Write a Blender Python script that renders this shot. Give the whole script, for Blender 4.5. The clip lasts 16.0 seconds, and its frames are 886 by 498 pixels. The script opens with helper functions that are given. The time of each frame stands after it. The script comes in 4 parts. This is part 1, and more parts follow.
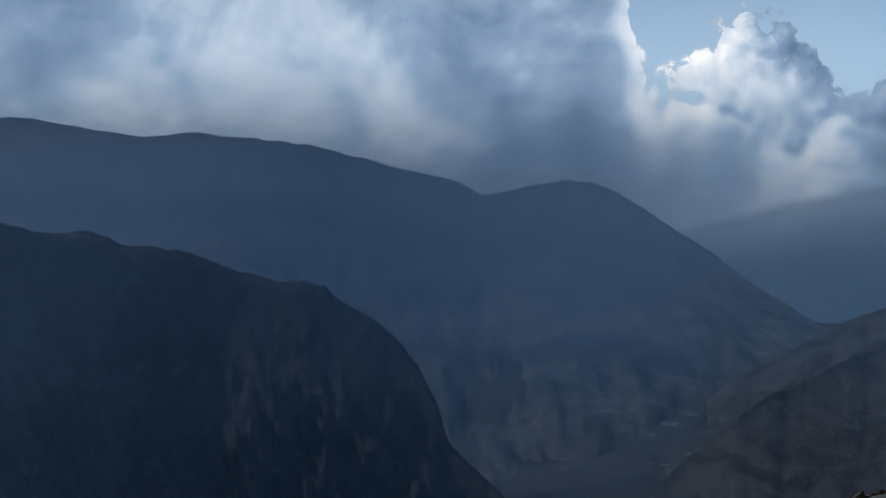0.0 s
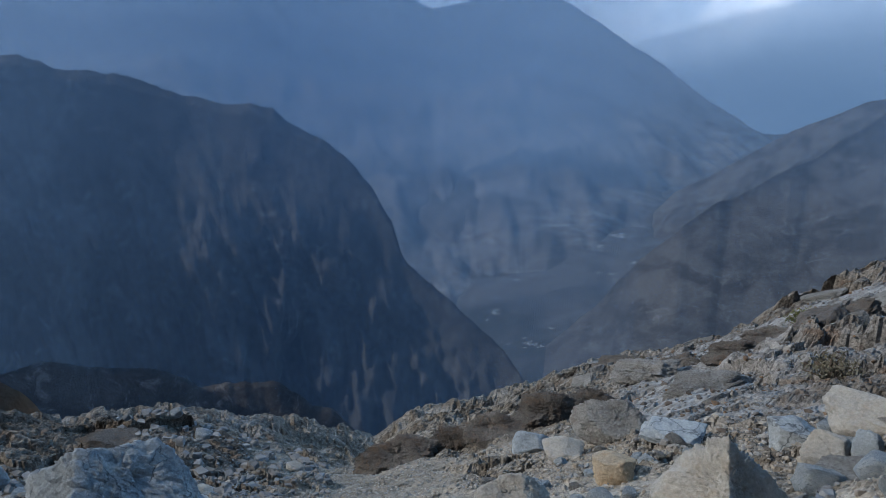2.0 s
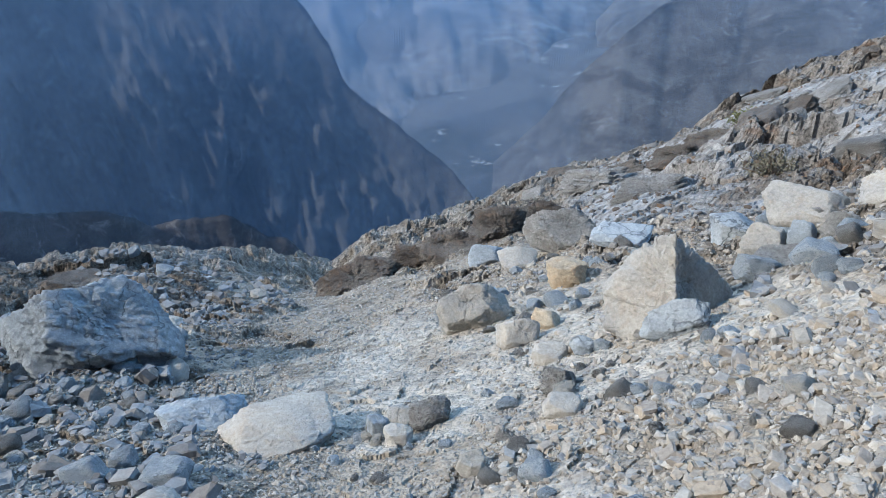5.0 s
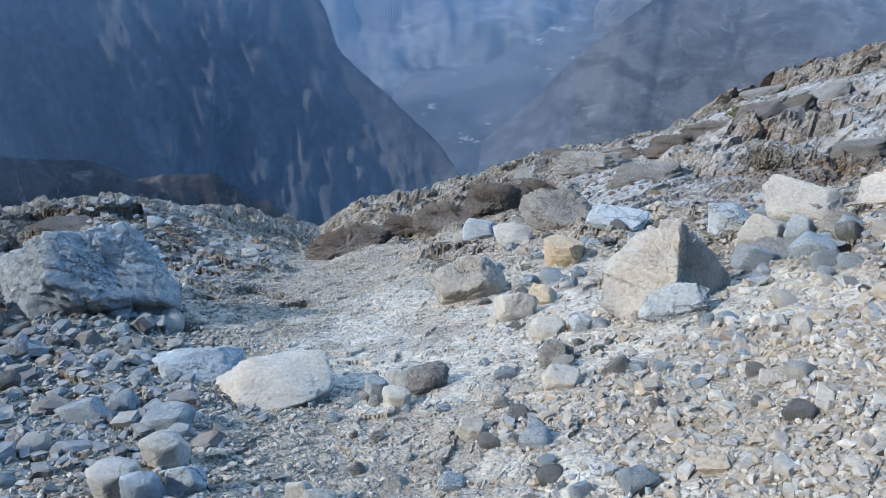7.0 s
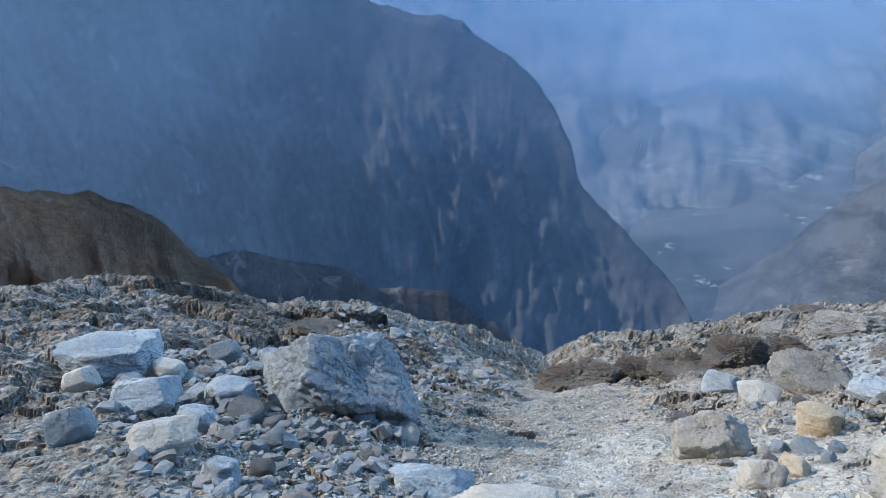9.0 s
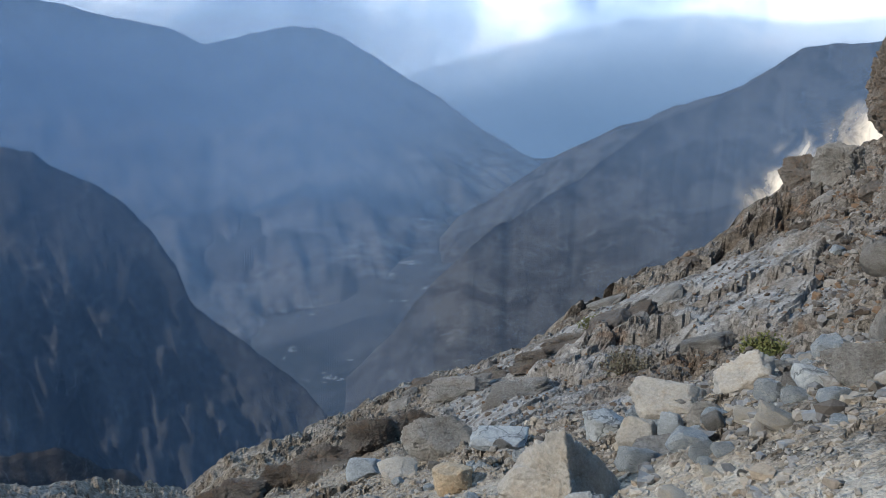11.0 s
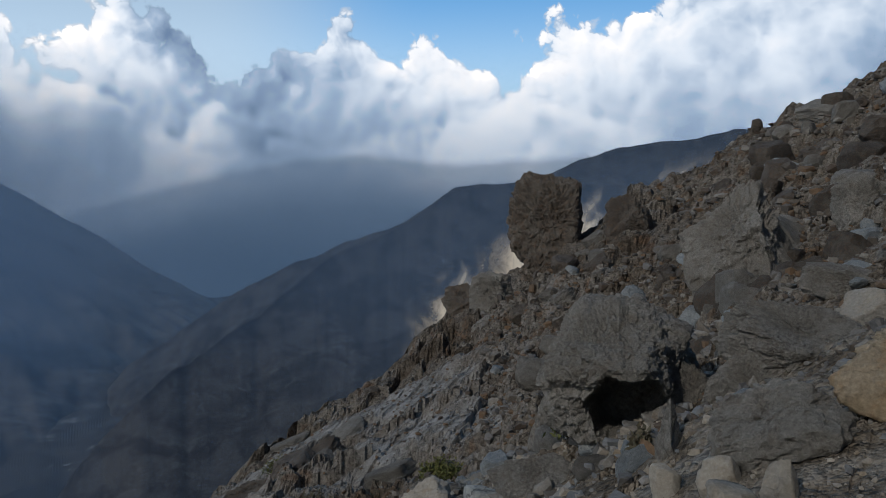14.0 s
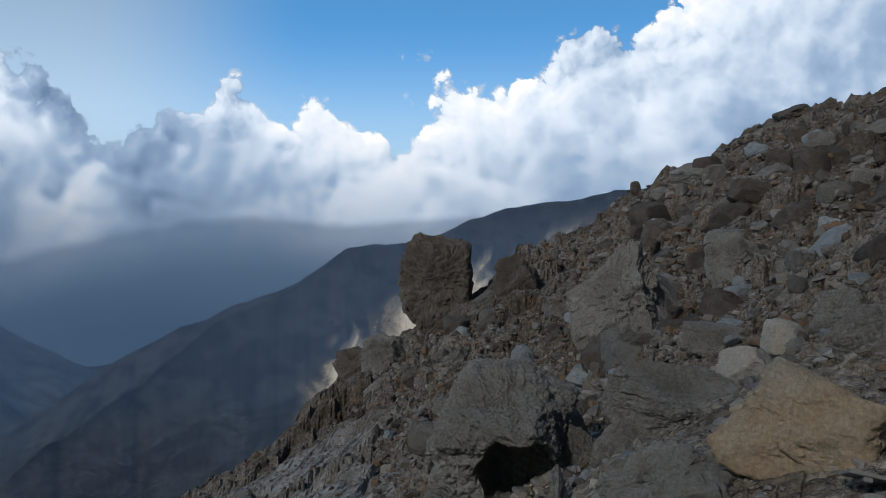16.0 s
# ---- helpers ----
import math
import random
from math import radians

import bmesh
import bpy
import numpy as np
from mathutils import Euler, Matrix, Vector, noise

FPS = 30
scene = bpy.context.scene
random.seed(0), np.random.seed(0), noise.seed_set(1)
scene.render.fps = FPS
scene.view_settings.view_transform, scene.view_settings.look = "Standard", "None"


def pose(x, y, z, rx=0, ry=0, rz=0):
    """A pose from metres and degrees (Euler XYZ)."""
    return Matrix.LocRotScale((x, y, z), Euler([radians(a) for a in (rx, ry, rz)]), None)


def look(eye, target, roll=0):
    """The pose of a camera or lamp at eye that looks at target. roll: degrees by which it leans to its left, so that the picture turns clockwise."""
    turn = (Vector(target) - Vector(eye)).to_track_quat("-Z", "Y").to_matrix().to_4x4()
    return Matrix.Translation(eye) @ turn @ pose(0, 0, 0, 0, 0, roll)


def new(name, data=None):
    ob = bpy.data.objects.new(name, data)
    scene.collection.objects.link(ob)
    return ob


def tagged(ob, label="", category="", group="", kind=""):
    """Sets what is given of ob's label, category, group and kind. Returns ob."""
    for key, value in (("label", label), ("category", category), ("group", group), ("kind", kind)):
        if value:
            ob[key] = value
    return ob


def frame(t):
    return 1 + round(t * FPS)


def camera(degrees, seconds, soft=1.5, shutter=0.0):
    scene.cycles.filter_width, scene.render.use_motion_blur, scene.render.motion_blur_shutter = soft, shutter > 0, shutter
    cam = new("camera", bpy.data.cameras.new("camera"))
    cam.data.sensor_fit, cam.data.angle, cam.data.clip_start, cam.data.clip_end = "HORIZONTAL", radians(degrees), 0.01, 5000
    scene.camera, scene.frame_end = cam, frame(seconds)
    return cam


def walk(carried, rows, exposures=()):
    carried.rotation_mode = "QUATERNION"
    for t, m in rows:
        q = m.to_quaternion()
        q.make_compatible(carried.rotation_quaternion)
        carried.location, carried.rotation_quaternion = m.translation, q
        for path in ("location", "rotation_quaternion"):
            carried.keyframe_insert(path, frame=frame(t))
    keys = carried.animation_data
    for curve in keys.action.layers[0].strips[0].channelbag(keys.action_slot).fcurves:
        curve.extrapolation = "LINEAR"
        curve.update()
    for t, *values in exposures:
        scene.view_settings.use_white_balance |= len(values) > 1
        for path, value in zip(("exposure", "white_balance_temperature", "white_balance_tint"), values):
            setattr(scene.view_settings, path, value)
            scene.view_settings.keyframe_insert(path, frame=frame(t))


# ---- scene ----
cam = camera(57.0, 16.0, soft=0.7)
# seconds, place, heading, tilt, lean
PATH = [
    (0.00, 0.118, 0.088, 1.609, 5.87, -4.87, -0.98),
    (0.50, 0.104, 0.082, 1.599, 5.45, -5.42, -0.25),
    (1.00, 0.091, 0.073, 1.585, 3.99, -7.66, -0.30),
    (1.50, 0.019, 0.122, 1.570, 2.79, -11.93, -0.18),
    (2.00, 0.048, 0.068, 1.589, 2.33, -17.45, -0.19),
    (2.50, 0.063, 0.073, 1.581, 1.19, -17.84, -0.10),
    (3.00, 0.068, 0.069, 1.576, -1.39, -19.20, 0.95),
    (3.50, 0.037, -0.009, 1.608, -4.62, -23.08, 1.65),
    (4.00, 0.006, 0.006, 1.606, -6.07, -25.09, 0.66),
    (4.50, 0.006, -0.003, 1.609, -3.53, -28.08, 1.99),
    (5.00, -0.000, 0.000, 1.600, -2.47, -29.97, 1.64),
    (5.20, -0.013, -0.013, 1.595, -2.46, -30.17, 1.02),
    (7.30, -0.210, -0.063, 1.579, -0.32, -31.85, -3.16),
    (7.50, -0.251, -0.082, 1.586, 2.79, -31.93, -1.88),
    (8.00, -0.273, -0.070, 1.621, 6.98, -28.18, -2.30),
    (8.20, -0.273, -0.078, 1.631, 11.85, -26.60, -1.64),
    (8.75, -0.280, -0.090, 1.640, 17.00, -24.60, -1.00),
    (9.40, -0.300, -0.130, 1.645, 9.50, -20.50, -0.50),
    (10.30, -0.307, -0.178, 1.643, -5.22, -16.72, -0.20),
    (10.50, -0.293, -0.174, 1.636, -8.64, -16.45, -0.26),
    (11.00, -0.279, -0.165, 1.637, -12.85, -15.13, -0.22),
    (11.50, -0.289, -0.176, 1.648, -15.15, -14.81, 0.34),
    (12.00, -0.286, -0.170, 1.664, -19.94, -12.90, -0.00),
    (12.50, -0.262, -0.112, 1.663, -25.18, -10.20, -0.14),
    (13.00, -0.257, -0.155, 1.665, -29.27, -7.87, -0.45),
    (13.50, -0.254, -0.169, 1.675, -32.50, -6.82, -0.78),
    (14.00, -0.209, -0.168, 1.675, -35.25, -5.40, -0.82),
    (14.50, -0.194, -0.170, 1.690, -36.50, -3.24, -0.35),
    (15.00, -0.170, -0.166, 1.695, -38.52, -2.46, -0.09),
    (15.50, -0.157, -0.158, 1.707, -39.43, -2.50, 0.18),
    (16.00, -0.142, -0.156, 1.716, -42.80, -1.09, -0.42),
]
# seconds, stops, kelvin, tint
EXPOSURES = [(0.0, -1.70, 6100, 8), (1.0, -1.50, 6100, 8), (1.5, -1.1, 6100, 9), (2.0, -0.18, 6100, 10), (3.0, 0.43, 6000, 10), (5.0, 0.80, 6000, 10),
             (8.2, 0.90, 5900, 10), (10.5, 0.4, 6350, 10), (11.0, 0.12, 6450, 10), (12.0, -0.48, 6350, 10), (13.0, -1.10, 6400, 10), (14.0, -1.42, 6500, 10),
             (16.0, -1.42, 6300, 9)]
walk(cam, [(t, pose(x, y, z, 90 + p, r, h)) for t, x, y, z, h, p, r in PATH], EXPOSURES)

# ---- world and sun ----
SUN_AZ, SUN_EL = -104.0, 34.0          # degrees clockwise from north (+y), above the horizon
world = bpy.data.worlds.new("sky")
scene.world = world
world.use_nodes = True
wt = world.node_tree
sky = wt.nodes.new("ShaderNodeTexSky")
sky.sky_type = "NISHITA"
sky.sun_disc = False
sky.sun_elevation, sky.sun_rotation = radians(SUN_EL), radians(SUN_AZ)
sky.altitude = 1500
wt.links.new(sky.outputs[0], wt.nodes["Background"].inputs[0])
wt.nodes["Background"].inputs[1].default_value = 0.06

sun = new("sun", bpy.data.lights.new("sun", "SUN"))
sun.data.energy, sun.data.angle, sun.data.color = 3.2, radians(2), (1.0, 0.93, 0.83)
sa, se = radians(SUN_AZ), radians(SUN_EL)
sun.matrix_world = look((50 * math.sin(sa) * math.cos(se), 50 * math.cos(sa) * math.cos(se), 50 * math.sin(se)), (0, 0, 0))

# ---- node helpers ----
def material(name):
    m = bpy.data.materials.new(name)
    m.use_nodes = True
    nt = m.node_tree
    return m, nt, nt.nodes["Principled BSDF"]


def put(nt, sock, value):
    if isinstance(value, bpy.types.NodeSocket):
        nt.links.new(value, sock)
    else:
        sock.default_value = value


def calc(nt, op, a, b=0.0, c=0.0, clamp=False):
    n = nt.nodes.new("ShaderNodeMath")
    n.operation, n.use_clamp = op, clamp
    for sock, v in zip(n.inputs, (a, b, c)):
        put(nt, sock, v)
    return n.outputs[0]


def remap(nt, v, a, b, lo=0.0, hi=1.0, smooth=True):
    n = nt.nodes.new("ShaderNodeMapRange")
    n.interpolation_type = "SMOOTHSTEP" if smooth else "LINEAR"
    for k, x in enumerate((v, a, b, lo, hi)):
        put(nt, n.inputs[k], x)
    return n.outputs[0]


def blend(nt, f, a, b):
    n = nt.nodes.new("ShaderNodeMix")
    n.data_type = "RGBA"
    put(nt, n.inputs[0], f)
    for sock, v in ((n.inputs[6], a), (n.inputs[7], b)):
        put(nt, sock, (*v, 1.0) if isinstance(v, tuple) else v)
    return n.outputs[2]


def grain(nt, vec, scale, detail=6.0, rough=0.6, dist=0.0):
    n = nt.nodes.new("ShaderNodeTexNoise")
    put(nt, n.inputs["Vector"], vec)
    n.inputs["Scale"].default_value, n.inputs["Detail"].default_value = scale, detail
    n.inputs["Roughness"].default_value, n.inputs["Distortion"].default_value = rough, dist
    return n.outputs[0]


def cells(nt, vec, scale, feature="F1", rand=1.0):
    n = nt.nodes.new("ShaderNodeTexVoronoi")
    n.feature = feature
    put(nt, n.inputs["Vector"], vec)
    n.inputs["Scale"].default_value, n.inputs["Randomness"].default_value = scale, rand
    return n


def stretch(nt, vec, sx, sy, sz):
    n = nt.nodes.new("ShaderNodeVectorMath")
    n.operation = "MULTIPLY"
    put(nt, n.inputs[0], vec)
    n.inputs[1].default_value = (sx, sy, sz)
    return n.outputs[0]


def relief(nt, height, strength, distance, below=None):
    n = nt.nodes.new("ShaderNodeBump")
    n.inputs["Strength"].default_value, n.inputs["Distance"].default_value = strength, distance
    put(nt, n.inputs["Height"], height)
    if below is not None:
        put(nt, n.inputs["Normal"], below)
    return n.outputs[0]


def place_of(nt):
    return nt.nodes.new("ShaderNodeTexCoord").outputs["Object"]


# ---- materials ----
def rock(name, main, second, stain, pitted=0.5, stain_amount=0.5, veins=0.0):
    """Weathered stone: two mottled tones, stains, grain, pits and hairline cracks; every stone a little different."""
    m, nt, out = material(name)
    info = nt.nodes.new("ShaderNodeObjectInfo").outputs["Random"]
    p = nt.nodes.new("ShaderNodeVectorMath")
    p.operation = "ADD"
    put(nt, p.inputs[0], place_of(nt))
    put(nt, p.inputs[1], calc(nt, "MULTIPLY", info, 37.0))
    p = p.outputs[0]
    broad, mid = grain(nt, p, 1.6, 6, 0.62, 0.6), grain(nt, p, 7.0, 9, 0.72, 0.4)
    fine, layer = grain(nt, p, 42.0, 6, 0.72), grain(nt, stretch(nt, p, 0.8, 1.0, 2.6), 3.5, 8, 0.7, 1.2)
    bent = nt.nodes.new("ShaderNodeVectorMath")
    bent.operation = "MULTIPLY_ADD"
    warp = nt.nodes.new("ShaderNodeTexNoise")
    put(nt, warp.inputs["Vector"], p)
    warp.inputs["Scale"].default_value, warp.inputs["Detail"].default_value = 4.0, 6.0
    put(nt, bent.inputs[0], warp.outputs["Color"])
    bent.inputs[1].default_value = (0.45, 0.45, 0.45)
    put(nt, bent.inputs[2], p)
    split = cells(nt, bent.outputs[0], 3.2, "DISTANCE_TO_EDGE").outputs[0]
    gap = calc(nt, "MULTIPLY", remap(nt, split, 0.0, 0.035, 1.0, 0.0), remap(nt, broad, 0.46, 0.58))
    c = blend(nt, remap(nt, broad, 0.38, 0.62), main, second)
    c = blend(nt, calc(nt, "MULTIPLY", remap(nt, mid, 0.48, 0.64), stain_amount), c, stain)
    c = blend(nt, calc(nt, "MULTIPLY", gap, 0.1 + 0.7 * veins), c, tuple(0.35 * v for v in stain))
    tone = calc(nt, "MULTIPLY_ADD", fine, 0.75 + 1.0 * pitted, calc(nt, "MULTIPLY_ADD", info, 0.3, 0.20 - 0.5 * pitted))
    tone = calc(nt, "MULTIPLY_ADD", mid, 0.35 + 0.3 * pitted, calc(nt, "MULTIPLY_ADD", layer, 0.35, calc(nt, "ADD", tone, -0.10 - 0.15 * pitted)))
    h = nt.nodes.new("ShaderNodeHueSaturation")
    put(nt, h.inputs["Value"], tone)
    put(nt, h.inputs["Color"], c)
    put(nt, out.inputs["Base Color"], h.outputs[0])
    out.inputs["Roughness"].default_value = 0.93
    out.inputs["Specular IOR Level"].default_value = 0.2
    b = relief(nt, mid, 0.6 + 0.3 * pitted, 0.05 * pitted + 0.03)
    b = relief(nt, calc(nt, "SUBTRACT", 1.0, gap), 0.5, 0.015, b)
    b = relief(nt, layer, 0.5 * pitted + 0.15, 0.05, b)
    put(nt, out.inputs["Normal"], relief(nt, fine, 0.5 + 0.5 * pitted, 0.012 + 0.014 * pitted, b))
    return m


ROCK_PALE = rock("pale_limestone", (0.41, 0.38, 0.325), (0.34, 0.33, 0.305), (0.29, 0.24, 0.18), 0.35, 0.5, 0.1)
ROCK_BLUE = rock("blue_grey_limestone", (0.265, 0.30, 0.325), (0.37, 0.395, 0.40), (0.115, 0.135, 0.155), 0.45, 0.55, 0.8)
ROCK_OCHRE = rock("ochre_stone", (0.50, 0.40, 0.275), (0.46, 0.405, 0.32), (0.40, 0.265, 0.15), 0.6, 0.6, 0.0)
ROCK_GREY = rock("grey_stone", (0.245, 0.235, 0.215), (0.32, 0.31, 0.29), (0.15, 0.125, 0.10), 1.0, 0.5, 0.4)
ROCK_DARK = rock("dark_weathered_stone", (0.118, 0.102, 0.088), (0.172, 0.158, 0.142), (0.165, 0.105, 0.064), 1.0, 0.5, 0.4)


def make_ground():
    """Scree, trodden dust, bare bedrock and valley fields, mixed by the sheet's soil attribute; pebbles at three sizes."""
    m, nt, out = material("stony_ground")
    p = place_of(nt)
    soil = nt.nodes.new("ShaderNodeAttribute")
    soil.attribute_name = "soil"
    sep = nt.nodes.new("ShaderNodeSeparateColor")
    put(nt, sep.inputs[0], soil.outputs["Color"])
    dust, outcrop, valley = sep.outputs
    slab = soil.outputs["Alpha"]
    broad, mid = grain(nt, p, 0.35, 6, 0.6, 0.5), grain(nt, p, 2.2, 6, 0.65, 0.3)
    patch = grain(nt, stretch(nt, p, 1.0, 0.7, 1.0), 0.9, 7, 0.62, 0.8)
    fine, lumps = grain(nt, p, 60.0, 4, 0.7), cells(nt, p, 7.0)
    dots, tiny = cells(nt, p, 19.0), cells(nt, p, 48.0)
    scree = blend(nt, remap(nt, mid, 0.4, 0.62), (0.215, 0.195, 0.165), (0.125, 0.105, 0.082))
    path = blend(nt, remap(nt, mid, 0.38, 0.64), (0.275, 0.24, 0.19), (0.20, 0.172, 0.138))
    pale = nt.nodes.new("ShaderNodeAttribute")
    pale.attribute_name = "dusty"
    path = blend(nt, calc(nt, "MULTIPLY", pale.outputs["Fac"], remap(nt, patch, 0.3, 0.5, 0.7, 1.0)), path, (0.345, 0.315, 0.265))
    path = blend(nt, calc(nt, "MULTIPLY", remap(nt, patch, 0.44, 0.34), 0.7), path, (0.185, 0.172, 0.152))
    c = blend(nt, dust, scree, path)
    stone = blend(nt, remap(nt, broad, 0.42, 0.6), (0.185, 0.172, 0.155), (0.100, 0.083, 0.066))
    stone = blend(nt, calc(nt, "MULTIPLY", remap(nt, mid, 0.52, 0.68), 0.7), stone, (0.165, 0.100, 0.060))
    c = blend(nt, outcrop, c, stone)
    bed = blend(nt, remap(nt, mid, 0.42, 0.62), (0.285, 0.282, 0.272), (0.195, 0.188, 0.175))
    c = blend(nt, calc(nt, "SUBTRACT", 1.0, slab), c, bed)
    fields = blend(nt, remap(nt, grain(nt, p, 0.006, 7, 0.65, 0.5), 0.42, 0.6), (0.062, 0.066, 0.072), (0.036, 0.042, 0.046))
    fields = blend(nt, calc(nt, "MULTIPLY", remap(nt, grain(nt, p, 0.03, 5, 0.7), 0.62, 0.68), 0.8), fields, (0.20, 0.19, 0.18))
    c = blend(nt, valley, c, fields)
    tone = 0.10
    for cell, amount, channel in ((lumps, 0.4, 2), (dots, 0.6, 0), (tiny, 0.5, 1)):
        sp = nt.nodes.new("ShaderNodeSeparateColor")
        put(nt, sp.inputs[0], cell.outputs["Color"])
        tone = calc(nt, "MULTIPLY_ADD", sp.outputs[channel], amount, tone)
    tone = calc(nt, "MULTIPLY_ADD", fine, 0.8, calc(nt, "ADD", tone, -0.2))
    worn = calc(nt, "MULTIPLY_ADD", calc(nt, "MAXIMUM", dust, calc(nt, "SUBTRACT", 1.0, slab)), -0.5, 1.0)
    tone = calc(nt, "MULTIPLY_ADD", calc(nt, "SUBTRACT", tone, 1.05), worn, 0.98)
    h = nt.nodes.new("ShaderNodeHueSaturation")
    put(nt, h.inputs["Value"], tone)
    put(nt, h.inputs["Color"], c)
    put(nt, out.inputs["Base Color"], h.outputs[0])
    out.inputs["Roughness"].default_value = 0.95
    out.inputs["Specular IOR Level"].default_value = 0.2
    b = relief(nt, calc(nt, "MULTIPLY", calc(nt, "SUBTRACT", 1.0, lumps.outputs[0]), worn), 0.7, 0.07)
    b = relief(nt, calc(nt, "MULTIPLY", calc(nt, "SUBTRACT", 1.0, dots.outputs[0]), worn), 0.7, 0.035, b)
    b = relief(nt, calc(nt, "SUBTRACT", 1.0, tiny.outputs[0]), 0.7, 0.016, b)
    put(nt, out.inputs["Normal"], relief(nt, fine, 0.5, 0.008, b))
    return m


GROUND = make_ground()


def make_mountain(name, main, second, pale, size, pale_amount=0.35, bumpy=1.0):
    """Bare mountain rock seen from far: strata, gullies and pale scree; size: metres of its main marks."""
    m, nt, out = material(name)
    p = place_of(nt)
    broad = grain(nt, p, 1.0 / size, 7, 0.6, 0.6)
    streak = grain(nt, stretch(nt, p, 1.0, 1.0, 0.85), 3.0 / size, 8, 0.68, 1.2)
    fine = grain(nt, p, 14.0 / size, 6, 0.7)
    c = blend(nt, remap(nt, broad, 0.36, 0.64), main, second)
    c = blend(nt, calc(nt, "MULTIPLY", remap(nt, streak, 0.54, 0.7), pale_amount), c, pale)
    h = nt.nodes.new("ShaderNodeHueSaturation")
    put(nt, h.inputs["Value"], calc(nt, "MULTIPLY_ADD", fine, 1.0, 0.5))
    put(nt, h.inputs["Color"], c)
    put(nt, out.inputs["Base Color"], h.outputs[0])
    out.inputs["Roughness"].default_value = 0.95
    out.inputs["Specular IOR Level"].default_value = 0.1
    b = relief(nt, streak, 0.5, size * 0.06 * bumpy)
    put(nt, out.inputs["Normal"], relief(nt, fine, 0.7, size * 0.025 * bumpy, b))
    return m


MOUNT_BROWN = make_mountain("brown_cliff_rock", (0.24, 0.15, 0.095), (0.16, 0.12, 0.09), (0.38, 0.34, 0.29), 5.0, 0.5, 2.5)
MOUNT_DARK = make_mountain("dark_crag_rock", (0.085, 0.08, 0.078), (0.045, 0.043, 0.041), (0.20, 0.19, 0.18), 5.0, 0.8, 2.5)
# Cliff and far rock lean blue: distance haze put into their main tones.
MOUNT_CLIFF_HAZED = make_mountain("hazed_cliff_rock", (0.075, 0.078, 0.083), (0.040, 0.043, 0.048), (0.16, 0.16, 0.158), 36.0, 0.4, 1.2)
MOUNT_FAR_HAZED = make_mountain("hazed_far_mountain_rock", (0.105, 0.11, 0.118), (0.052, 0.058, 0.066), (0.24, 0.235, 0.225), 150.0, 0.3, 0.6)


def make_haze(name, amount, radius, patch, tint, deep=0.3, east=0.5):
    """A tinted see-through sheet that far from the eye, standing in for haze: lets most light through and scatters the
    rest; thins out above, in the depth and to the east.
    """
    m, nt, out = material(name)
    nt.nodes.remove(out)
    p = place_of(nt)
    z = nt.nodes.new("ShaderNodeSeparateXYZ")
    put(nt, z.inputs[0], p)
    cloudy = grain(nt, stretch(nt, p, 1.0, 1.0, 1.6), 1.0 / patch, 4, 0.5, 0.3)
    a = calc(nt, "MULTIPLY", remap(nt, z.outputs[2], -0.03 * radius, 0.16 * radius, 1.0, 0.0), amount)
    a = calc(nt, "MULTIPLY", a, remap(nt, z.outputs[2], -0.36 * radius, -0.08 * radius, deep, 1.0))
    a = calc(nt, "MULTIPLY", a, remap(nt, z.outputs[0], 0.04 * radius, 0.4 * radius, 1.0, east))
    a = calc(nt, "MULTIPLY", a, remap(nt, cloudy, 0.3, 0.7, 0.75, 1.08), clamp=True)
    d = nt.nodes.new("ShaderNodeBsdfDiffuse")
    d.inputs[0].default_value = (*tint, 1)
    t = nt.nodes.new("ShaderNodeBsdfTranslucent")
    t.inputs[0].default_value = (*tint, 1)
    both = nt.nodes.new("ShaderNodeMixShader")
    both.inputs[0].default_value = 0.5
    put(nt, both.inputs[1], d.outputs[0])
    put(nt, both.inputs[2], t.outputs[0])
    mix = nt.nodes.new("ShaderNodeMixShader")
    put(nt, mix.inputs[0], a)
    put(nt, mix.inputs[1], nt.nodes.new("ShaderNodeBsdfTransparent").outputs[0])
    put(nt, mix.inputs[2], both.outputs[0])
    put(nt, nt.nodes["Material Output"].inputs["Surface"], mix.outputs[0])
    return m


